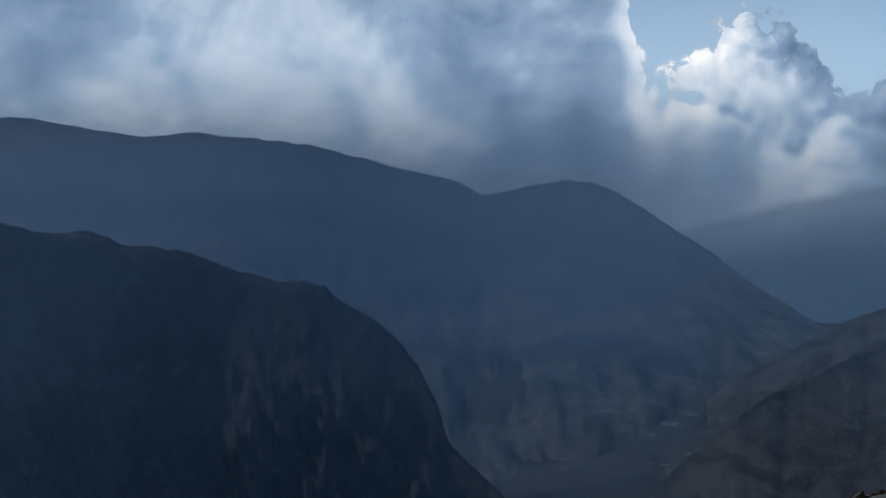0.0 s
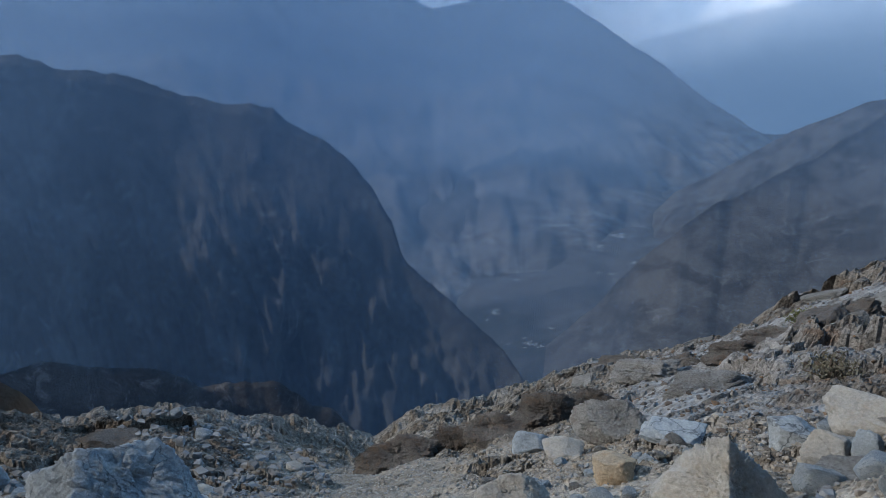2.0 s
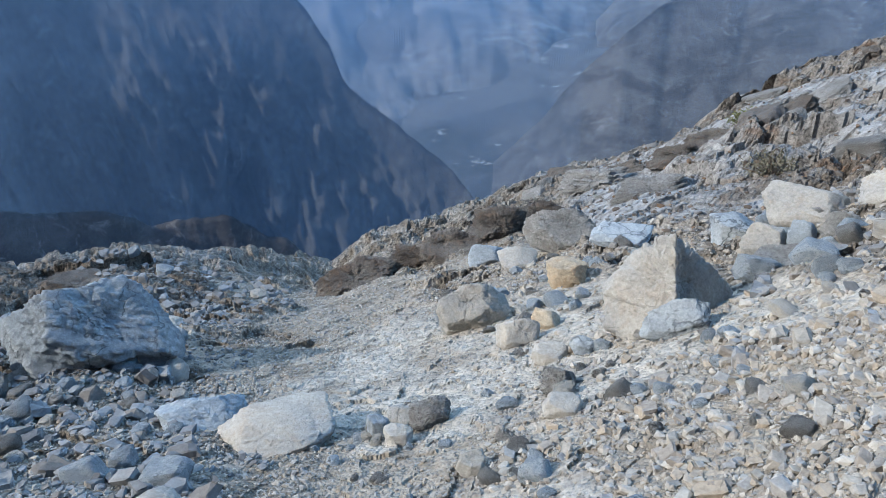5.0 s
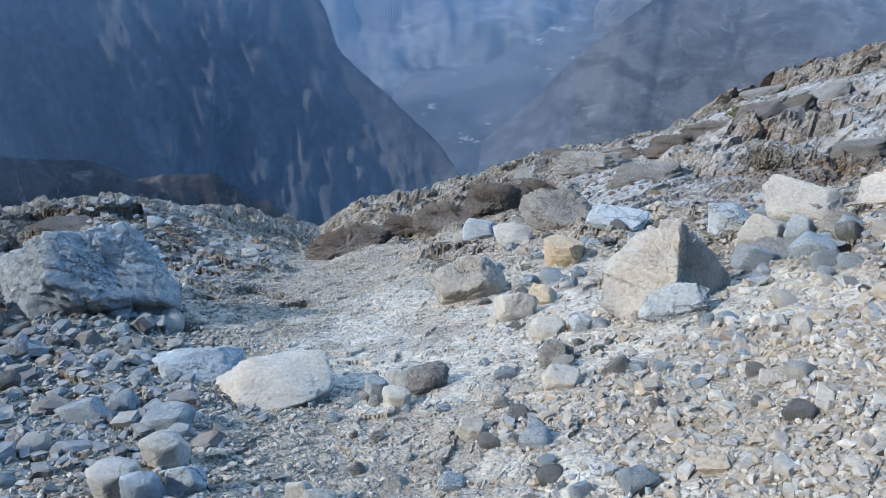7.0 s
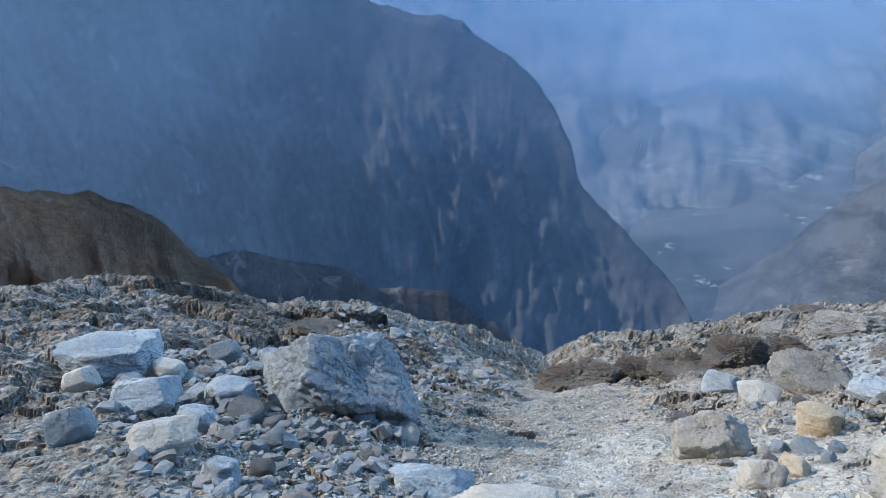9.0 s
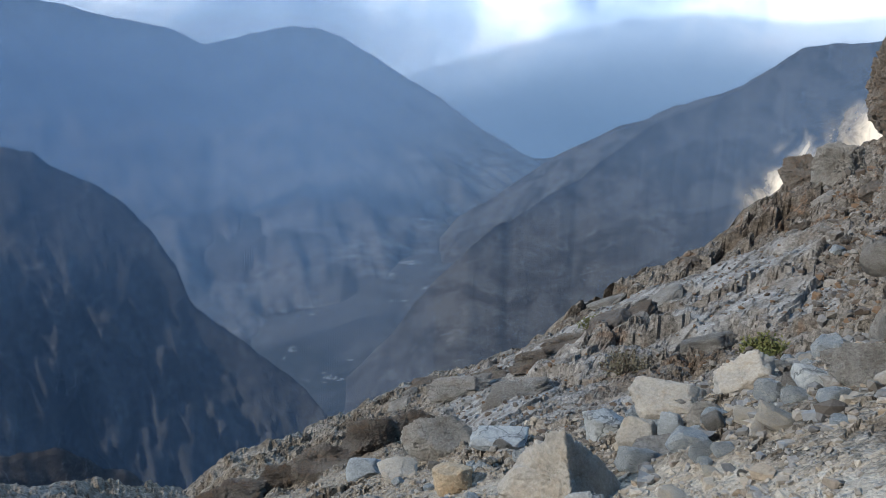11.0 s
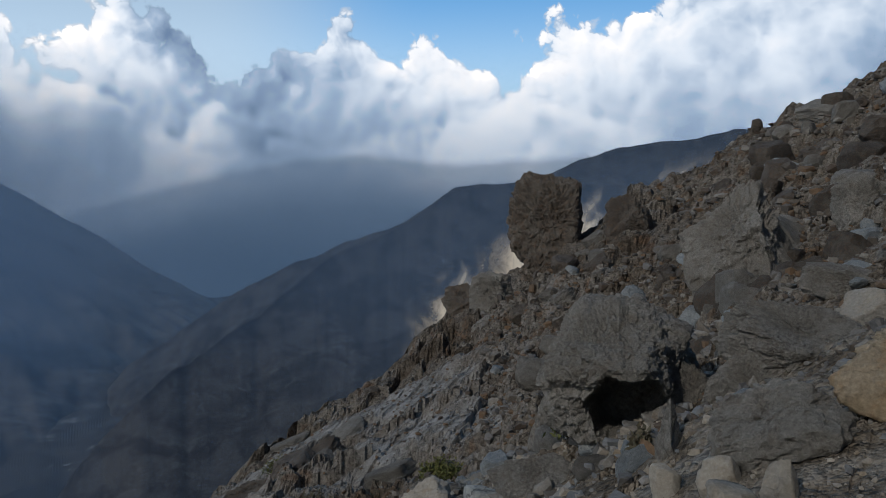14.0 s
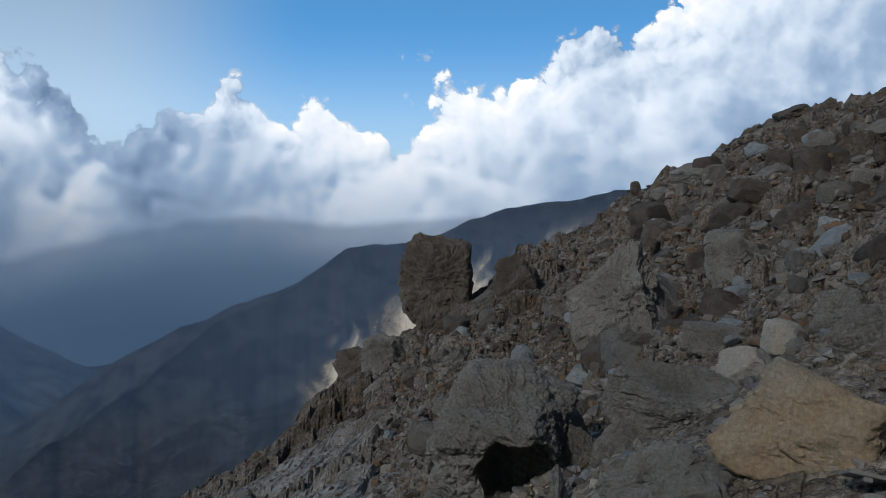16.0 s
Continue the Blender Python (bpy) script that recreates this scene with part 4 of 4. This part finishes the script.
LIP_ROCKS = [
    ("grey-topped brown rock at the edge of the drop", -0.90, 9.50, 1.23, 0.29, 0.7, "oblong", ROCK_DARK, 71, -18),
    ("dark brown rock ledge at the edge of the drop", -0.15, 9.90, 0.81, 0.27, 0.7, "wedge", ROCK_DARK, 72, -8),
    ("dark brown rock ledge at the edge of the drop", 0.41, 9.70, 1.04, 0.30, 0.7, "oblong", ROCK_DARK, 73, -14),
    ("weathered brown rock at the edge of the drop", 1.05, 9.90, 0.89, 0.34, 0.7, "wedge", ROCK_DARK, 74, -12),
    ("crumbling brown rock at the edge of the drop", 1.70, 10.40, 0.89, 0.27, 0.7, "oblong", ROCK_DARK, 75, -16),
    ("weathered grey rock at the edge of the drop", 2.75, 11.60, 1.08, 0.24, 0.7, "wedge", ROCK_GREY, 76, -12),
    ("jagged grey rock at the edge of the drop", 3.40, 12.30, 0.81, 0.22, 0.7, "oblong", ROCK_DARK, 77, -16),
    ("grey bedrock edge above the trail", 2.92, 9.23, 0.97, 0.19, 0.7, "slab", ROCK_GREY, 78, -14),
    ("brown broken rock on the edge of the slope", 4.05, 11.77, 0.89, 0.21, 0.7, "wedge", ROCK_DARK, 79, -18),
    ("brown layered rock on the edge of the slope", 4.94, 12.55, 0.94, 0.24, 0.7, "oblong", ROCK_DARK, 70, -20),
]
SHRUBS = [
    ("a", 5.64, 13.10, 0.59, 0.32),
    ("b", 4.24, 8.86, 0.64, 0.35),
    ("c", 5.10, 7.29, 0.59, 0.32),
    ("d", 4.42, 4.45, 0.52, 0.29),
    ("e", 3.54, 3.02, 0.16, 0.16),
    ("f", 2.95, 13.12, 0.57, 0.37),
    ("g", 14.59, 6.81, 0.59, 0.32),
]
for zone, rows in (("rocks beside the trail", PATH_ROCKS), ("rocks of the near rubble", NEAR_ROCKS), ("rocks of the slope", SLOPE_ROCKS),
                   ("rocks of the slope", MORE_ROCKS), ("rocks at the edge of the drop", LIP_ROCKS)):
    for label, x, y, w, h, deep, shape, mat, seed, *lean in rows:
        hero_rock(label, x, y, w, h, deep, shape, mat, seed, zone, *lean)


# ---- loose stones ----
def scatter(n, seed, spots):
    """n places on the slope: spots are (weight, heading lo, hi, distance lo, hi, size lo, hi)."""
    rng = np.random.RandomState(seed)
    w = np.array([s[0] for s in spots], float)
    pick = rng.choice(len(spots), n, p=w / w.sum())
    s = np.array(spots)[pick]
    a = np.radians(s[:, 1] + (s[:, 2] - s[:, 1]) * rng.rand(n))
    r = np.sqrt(s[:, 3] ** 2 + (s[:, 4] ** 2 - s[:, 3] ** 2) * rng.rand(n))
    size = s[:, 5] * (s[:, 6] / s[:, 5]) ** (rng.rand(n) ** 1.8)
    x, y = r * np.sin(a), r * np.cos(a)
    return x, y, ground_height(x, y), size, rng


def loose_stones(kind, n, seed, spots, mats, words, group, place, upright=0.0):
    """n single stones of eighteen shapes, resting on the slope."""
    kinds = ["block", "wedge", "block", "slab", "brick", "wedge"]
    stock = []
    for k in range(18):
        pick = (k * 5 + k // 6) % len(mats)
        stock.append((rock_mesh("stone", kinds[k % 6], 20 * seed + 100 + k, 3, 0.6, mats[pick], smooth=False), words[pick]))
    x, y, z, size, rng = scatter(n, seed, spots)
    for k in range(n):
        me, word = stock[rng.randint(len(stock))]
        ob = new(kind, me)
        s = size[k] / 2
        ob.matrix_world = pose(x[k], y[k], z[k] + s * 0.22, rng.uniform(-16, 16), rng.uniform(-16, 16), rng.uniform(0, 360)) @ \
            Matrix.Diagonal((s * rng.uniform(0.85, 1.25), s * rng.uniform(0.7, 1.0), s * rng.uniform(0.5, 0.8 + upright), 1))
        tagged(ob, "loose angular %s %s lying %s" % (word, kind.replace("_", " "), place), kind.replace("_", " "), group)


loose_stones("stone", 290, 5, [(66, -42, -20, 2.8, 7.5, 0.10, 0.30), (24, 5, 36, 2.0, 4.4, 0.07, 0.17), (40, 26, 52, 4.2, 7.5, 0.12, 0.36), (18, 54, 76, 4.5, 10.0, 0.12, 0.40),
             (14, -12, 14, 1.9, 3.4, 0.05, 0.11), (8, -28, -12, 8.0, 11.5, 0.2, 0.4), (18, 2, 18, 5.0, 7.5, 0.10, 0.24)],
             [ROCK_PALE, ROCK_BLUE, ROCK_BLUE, ROCK_GREY, ROCK_BLUE, ROCK_GREY], ["pale", "bluish", "blue-grey", "grey", "bluish", "grey"], "loose stones beside the trail", "in the rubble")
loose_stones("rock_block", 290, 6, [(60, 52, 78, 8.0, 18.0, 0.25, 0.9), (40, 56, 80, 16.0, 34.0, 0.5, 1.5), (30, 38, 56, 9.0, 22.0, 0.2, 0.8)],
             [ROCK_DARK, ROCK_GREY, ROCK_DARK, ROCK_DARK, ROCK_GREY, ROCK_BLUE], ["dark brown", "grey", "dark", "dark", "grey", "bluish"], "loose blocks on the upper slope", "on the dark scree", 0.3)


def chip_shape(coarse):
    """A unit chip: a bevelled block for what is seen closely, else a plain twenty-sided one."""
    bm = bmesh.new()
    if coarse:
        bmesh.ops.create_cube(bm, size=1.15)
        bmesh.ops.bevel(bm, geom=bm.edges[:], offset=0.16, segments=1, affect="EDGES")
        bmesh.ops.triangulate(bm, faces=bm.faces[:])
    else:
        bmesh.ops.create_icosphere(bm, subdivisions=1, radius=1.0)
    bm.verts.ensure_lookup_table()
    unit, tris = np.array([v.co for v in bm.verts]), np.array([[v.index for v in f.verts] for f in bm.faces])
    bm.free()
    return unit, tris


def gravel(name, label, n, seed, spots, mat, flat=0.7, coarse=False):
    """Uncountable small stones, all in one mesh; every one a little broken block."""
    x, y, z, size, rng = scatter(n, seed, spots)
    keep = rng.rand(n) > 0.8 * dusty(x, y)         # dust has buried most of what lies in it
    x, y, z, size, n = x[keep], y[keep], z[keep], size[keep], int(keep.sum())
    unit, tris = chip_shape(coarse)
    sc = size[:, None] / 2 * np.stack([rng.uniform(0.8, 1.35, n), rng.uniform(0.6, 1.0, n), rng.uniform(0.45, 0.85, n) * flat / 0.7], -1)
    p = unit[None] * (1 + (0.35 if coarse else 0.0) * (rng.rand(n, 1, 3) - 0.5)) + (0.30 if coarse else 0.55) * (rng.rand(n, len(unit), 3) - 0.5)
    if coarse:                                     # skewed, so that no two faces are square
        p = p + p[..., [1, 2, 0]] * rng.uniform(-0.35, 0.35, (n, 1, 3))
    cuts = rng.normal(size=(n, 5, 3))
    cuts /= np.linalg.norm(cuts, axis=2)[:, :, None]
    for k in range(5):
        over = np.maximum(np.einsum("nvj,nj->nv", p, cuts[:, k]) - (0.62 if coarse else 0.62), 0)
        p = p - over[:, :, None] * cuts[:, k][:, None]
    p = p * sc[:, None]
    tip = rng.normal(0, 0.22, (n, 1))
    p = np.stack([p[..., 0] - tip * p[..., 2], p[..., 1], p[..., 2] + tip * p[..., 0]], -1)
    a = rng.rand(n) * 6.283
    ca, sn = np.cos(a)[:, None], np.sin(a)[:, None]
    co = np.stack([p[..., 0] * ca - p[..., 1] * sn + x[:, None], p[..., 0] * sn + p[..., 1] * ca + y[:, None], p[..., 2] + (z + 0.10 * size)[:, None]], -1).reshape(-1, 3)
    faces = (tris[None] + (np.arange(n) * len(unit))[:, None, None]).reshape(-1, 3)
    me = bpy.data.meshes.new(name)
    me.vertices.add(len(co))
    me.vertices.foreach_set("co", co.astype(np.float32).ravel())
    me.loops.add(faces.size)
    me.loops.foreach_set("vertex_index", faces.ravel().astype(np.int32))
    me.polygons.add(len(faces))
    me.polygons.foreach_set("loop_start", np.arange(0, faces.size, 3, dtype=np.int32))
    me.update(calc_edges=True)
    me.polygons.foreach_set("use_smooth", np.zeros(len(faces), bool))
    me.materials.append(mat)
    return tagged(new(name, me), label, "gravel", kind="stuff")


def make_gravel(name, tones, dull):
    m, nt, out = material(name)
    p = place_of(nt)
    r = nt.nodes.new("ShaderNodeNewGeometry").outputs["Random Per Island"]
    n = nt.nodes.new("ShaderNodeValToRGB")
    n.color_ramp.interpolation = "CONSTANT"
    put(nt, n.inputs[0], r)
    e = n.color_ramp.elements
    while len(e) < len(tones):
        e.new(0.5)
    for k, c in enumerate(tones):
        e[k].position, e[k].color = k / len(tones), (*c, 1)
    fine = grain(nt, p, 40.0, 5, 0.7)
    h = nt.nodes.new("ShaderNodeHueSaturation")
    put(nt, h.inputs["Value"], calc(nt, "MULTIPLY_ADD", fine, 1.2, 0.36))
    put(nt, h.inputs["Color"], blend(nt, remap(nt, grain(nt, p, 3.0, 4, 0.6), 0.45, 0.65, 0.0, 0.5), n.outputs[0], dull))
    put(nt, out.inputs["Base Color"], h.outputs[0])
    out.inputs["Roughness"].default_value = 0.95
    put(nt, out.inputs["Normal"], relief(nt, fine, 0.5, 0.01))
    return m


GRAVEL_PALE = make_gravel("pale_gravel", [(0.32, 0.292, 0.248), (0.262, 0.25, 0.228), (0.285, 0.258, 0.213), (0.22, 0.218, 0.212), (0.37, 0.342, 0.292), (0.228, 0.20, 0.167), (0.285, 0.235, 0.174)], (0.325, 0.29, 0.24))
# Blue-grey stone tones, darkened to put the left heap's shade into the colour.
GRAVEL_BLUE_SHADED = make_gravel("blue_grey_shaded_rubble", [(0.15, 0.158, 0.165), (0.20, 0.208, 0.21), (0.125, 0.125, 0.125), (0.18, 0.192, 0.202), (0.15, 0.135, 0.118), (0.24, 0.238, 0.228)], (0.16, 0.155, 0.145))
GRAVEL_GREY = make_gravel("grey_scree", [(0.185, 0.172, 0.152), (0.105, 0.095, 0.085), (0.26, 0.248, 0.225), (0.09, 0.07, 0.055), (0.16, 0.158, 0.155), (0.165, 0.108, 0.066)], (0.135, 0.112, 0.088))

gravel("gravel", "fine pale gravel covering the trail", 42000, 7, [(40, -16, 18, 1.4, 7.0, 0.008, 0.032), (24, 5, 40, 1.3, 4.6, 0.010, 0.06), (14, 30, 75, 1.2, 3.6, 0.012, 0.06),
       (14, -14, 8, 5.0, 12.0, 0.018, 0.05), (14, 4, 34, 4.0, 8.0, 0.015, 0.07), (16, -40, -12, 1.6, 5.0, 0.012, 0.05)], GRAVEL_PALE)
gravel("rubble", "pale broken rubble beside the trail", 3600, 8, [(38, 6, 40, 1.7, 4.3, 0.03, 0.12), (40, 24, 56, 3.2, 7.2, 0.04, 0.18), (16, 6, 20, 4.2, 8.0, 0.03, 0.14),
       (18, 36, 76, 2.0, 4.6, 0.03, 0.11), (4, -14, 6, 1.8, 4.0, 0.02, 0.06)], GRAVEL_PALE, coarse=True)
gravel("rubble", "blue-grey rubble heaped beside the trail, darkened as in shade", 5200, 18, [(40, -45, -15, 1.6, 8.0, 0.02, 0.08), (16, -44, -21, 2.8, 8.0, 0.06, 0.20), (8, -26, -11, 7.0, 12.0, 0.05, 0.24)], GRAVEL_BLUE_SHADED, coarse=True)
gravel("rubble", "blue-grey broken stones above the trail", 1300, 28, [(40, 26, 52, 4.0, 7.4, 0.05, 0.22), (14, 50, 76, 3.4, 6.5, 0.04, 0.16)], GRAVEL_BLUE_SHADED, coarse=True)
gravel("scree", "grey scree on the steep slope", 22000, 9, [(16, 12, 42, 6.0, 19.0, 0.03, 0.12), (60, 38, 78, 4.5, 22.0, 0.03, 0.2), (16, 50, 78, 16.0, 38.0, 0.08, 0.45)], GRAVEL_GREY)
gravel("block_scree", "dark angular blocks strewn on the upper slope", 2600, 19, [(40, 52, 80, 9.0, 24.0, 0.10, 0.35), (14, 58, 80, 20.0, 36.0, 0.2, 0.6), (30, 38, 62, 8.0, 22.0, 0.10, 0.35)], GRAVEL_GREY, 0.85, coarse=True)


def rock_ledges():
    """Tilted slabs of bedrock that stick out of the slope, dipping the same way."""
    stock = [rock_mesh("ledge", kind, 300 + k, 4, 1.3, mat, smooth=False) for k, (kind, mat) in enumerate([("slab", ROCK_GREY), ("block", ROCK_DARK), ("wedge", ROCK_GREY), ("brick", ROCK_DARK),
             ("slab", ROCK_DARK), ("block", ROCK_GREY), ("wedge", ROCK_DARK), ("brick", ROCK_GREY)])]
    x, y, z, size, rng = scatter(290, 15, [(20, 16, 40, 8.0, 20.0, 0.3, 0.9), (26, 38, 60, 7.0, 26.0, 0.3, 1.0), (26, 54, 78, 12.0, 40.0, 0.5, 1.7), (10, 8, 30, 11.0, 18.0, 0.4, 1.1)])
    smooth_bed = bedrock(x, y)
    for k in range(len(x)):
        n = rng.randint(len(stock))
        if smooth_bed[k] > 0.25 or min(math.hypot(x[k] - q[1], y[k] - q[2]) for q in SHRUBS) < 0.9:
            continue
        ob = new("rock_ledge", stock[n])
        s = size[k] / 2
        ob.matrix_world = pose(x[k], y[k], z[k] - s * 0.12, rng.uniform(-8, 18), rng.uniform(-38, -18), rng.uniform(-25, 25) - 35) @ \
            Matrix.Diagonal((s * rng.uniform(0.8, 1.3), s * rng.uniform(0.7, 1.1), s * rng.uniform(0.32, 0.6), 1))
        tagged(ob, "tilted %s bedrock ledge sticking out of the scree" % ("grey", "dark brown")[n in (1, 3, 4, 6)], "rock", "bedrock ledges")


rock_ledges()


# ---- the small cave in an outcrop ----
def cave_roof():
    me = rock_mesh("boulder", "hump", 81, 6, 1.3, ROCK_GREY, smooth=False)
    sized(me, 1.24, 1.2, 1.12)
    for v in me.vertices:                          # the hollow eaten into the front, under the lip
        m = 1 - ((v.co.x - 0.08) / 0.30) ** 2 - ((v.co.z - 0.38) / 0.28) ** 2 + 0.25 * math.sin(v.co.x * 17) * math.sin(v.co.z * 15 + 1)
        if v.co.y < 0 and m > 0:
            v.co.y += 0.5 * min(1.0, m * 3)
    ob = new("boulder", me)
    ob.matrix_world = pose(4.25, 3.80, ground_at(3.86, 3.45) - 0.25, 0, -6, -48)
    tagged(ob, "big grey outcrop with a small dark cave eaten into it", "boulder", "rocks of the slope")


cave_roof()


# ---- plants and other things ----
def leaf_material(name, a, b):
    m, nt, out = material(name)
    r = nt.nodes.new("ShaderNodeNewGeometry").outputs["Random Per Island"]
    put(nt, out.inputs["Base Color"], blend(nt, r, a, b))
    out.inputs["Roughness"].default_value = 0.8
    return m


LEAF_GREEN = leaf_material("olive_leaves", (0.085, 0.105, 0.030), (0.17, 0.17, 0.055))
LEAF_DRY = leaf_material("dry_leaves", (0.10, 0.095, 0.065), (0.17, 0.15, 0.10))
TWIG = leaf_material("twig_bark", (0.10, 0.075, 0.05), (0.15, 0.12, 0.09))


def part(name, bm, mat, parent, label=""):
    me = bpy.data.meshes.new(name)
    bm.to_mesh(me)
    bm.free()
    me.materials.append(mat)
    ob = new(name, me)
    ob.parent = parent
    return tagged(ob, label)


def shrub(label, x, y, w, h, leaf, seed, leaves=1500, twigs=46):
    """A low cushion shrub: thin forked twigs from one root, and narrow leaves along them."""
    rng = random.Random(seed)
    root = new("shrub", None)
    root.matrix_world = pose(x, y, ground_at(x, y) - 0.03)
    tagged(root, label, "shrub", "shrubs on the slope")
    stems, foliage, tips = bmesh.new(), bmesh.new(), []
    for _ in range(twigs):
        a, lean = rng.uniform(0, 6.283), rng.uniform(0.05, 1.0) ** 0.7
        length = rng.uniform(0.65, 1.05)
        tip = Vector((math.cos(a) * lean * w * 0.55, math.sin(a) * lean * w * 0.5, h * length * (1.02 - 0.55 * lean * lean)))
        mid = tip * 0.5 + Vector((rng.uniform(-1, 1), rng.uniform(-1, 1), rng.uniform(0, 1))) * w * 0.06
        for p, q, t0, t1 in ((Vector(), mid, 0.012, 0.008), (mid, tip, 0.008, 0.003)):
            side = (q - p).cross(Vector((0.3, 0.2, 1))).normalized()
            up = (q - p).cross(side).normalized()
            ring = [[stems.verts.new(c + (side * math.cos(k * 2.094) + up * math.sin(k * 2.094)) * t) for k in range(3)] for c, t in ((p, t0), (q, t1))]
            for k in range(3):
                stems.faces.new((ring[0][k], ring[0][(k + 1) % 3], ring[1][(k + 1) % 3], ring[1][k]))
        tips.append((mid, tip))
    for _ in range(leaves):
        mid, tip = rng.choice(tips)
        c = mid.lerp(tip, rng.uniform(-0.2, 1.08)) + Vector((rng.gauss(0, 1), rng.gauss(0, 1), rng.gauss(0, 1))) * w * 0.045
        d = Vector((rng.gauss(0, 1), rng.gauss(0, 1), rng.gauss(0.6, 1))).normalized()
        s = d.cross(Vector((rng.gauss(0, 1), rng.gauss(0, 1), rng.gauss(0, 1)))).normalized()
        ln, wd = rng.uniform(0.03, 0.065), rng.uniform(0.006, 0.014)
        v = [foliage.verts.new(c + o) for o in (Vector(), d * ln * 0.5 + s * wd, d * ln, d * ln * 0.5 - s * wd)]
        foliage.faces.new(v)
    part("twigwork", stems, TWIG, root)
    part("foliage", foliage, leaf, root)


SHRUB_LOOKS = [("dry olive cushion shrub at the edge of the slope", LEAF_GREEN, 900), ("dry grey-brown thorny shrub on the scree", LEAF_DRY, 800),
               ("bushy olive-green shrub beside a cream rock", LEAF_GREEN, 2200), ("sparse dark green shrub below the cave", LEAF_GREEN, 500),
               ("tuft of dry grass in front of the cave", LEAF_DRY, 500), ("low grey shrub on the edge of the slope", LEAF_DRY, 700), ("small dry shrub high on the slope", LEAF_DRY, 500)]
for (_, x, y, w, h), (label, leaf, count), seed in zip(SHRUBS, SHRUB_LOOKS, range(90, 97)):
    shrub(label, x, y, w, h, leaf, seed, count)


def slatted_board(x, y):
    """A few weathered grey slats nailed to two battens, lying against the stones."""
    m, nt, out = material("weathered_wood")
    p = place_of(nt)
    ring = grain(nt, stretch(nt, p, 1.0, 12.0, 12.0), 6.0, 6, 0.6, 0.5)
    put(nt, out.inputs["Base Color"], blend(nt, ring, (0.13, 0.125, 0.12), (0.24, 0.235, 0.23)))
    out.inputs["Roughness"].default_value = 0.85
    put(nt, out.inputs["Normal"], relief(nt, ring, 0.4, 0.004))
    root = new("slatted_board", None)
    root.matrix_world = pose(x, y, ground_at(x, y) + 0.03, -18, 8, -62)
    tagged(root, "weathered grey slatted wooden board leaning on stones", "board")

    def bar(name, cx, cy, cz, lx, ly, lz):
        bm = bmesh.new()
        bmesh.ops.create_cube(bm, size=1.0, matrix=Matrix.Translation((cx, cy, cz)) @ Matrix.Diagonal((lx, ly, lz, 1)))
        bmesh.ops.bevel(bm, geom=bm.edges[:], offset=0.003, segments=1, affect="EDGES")
        part(name, bm, m, root)

    for k in range(4):
        bar("slat", 0, 0.065 * k - 0.1, 0.02, 0.42, 0.056, 0.016)
    for k in (-0.14, 0.14):
        bar("batten", k, 0, 0.0, 0.035, 0.26, 0.02)


slatted_board(3.42, 0.98)
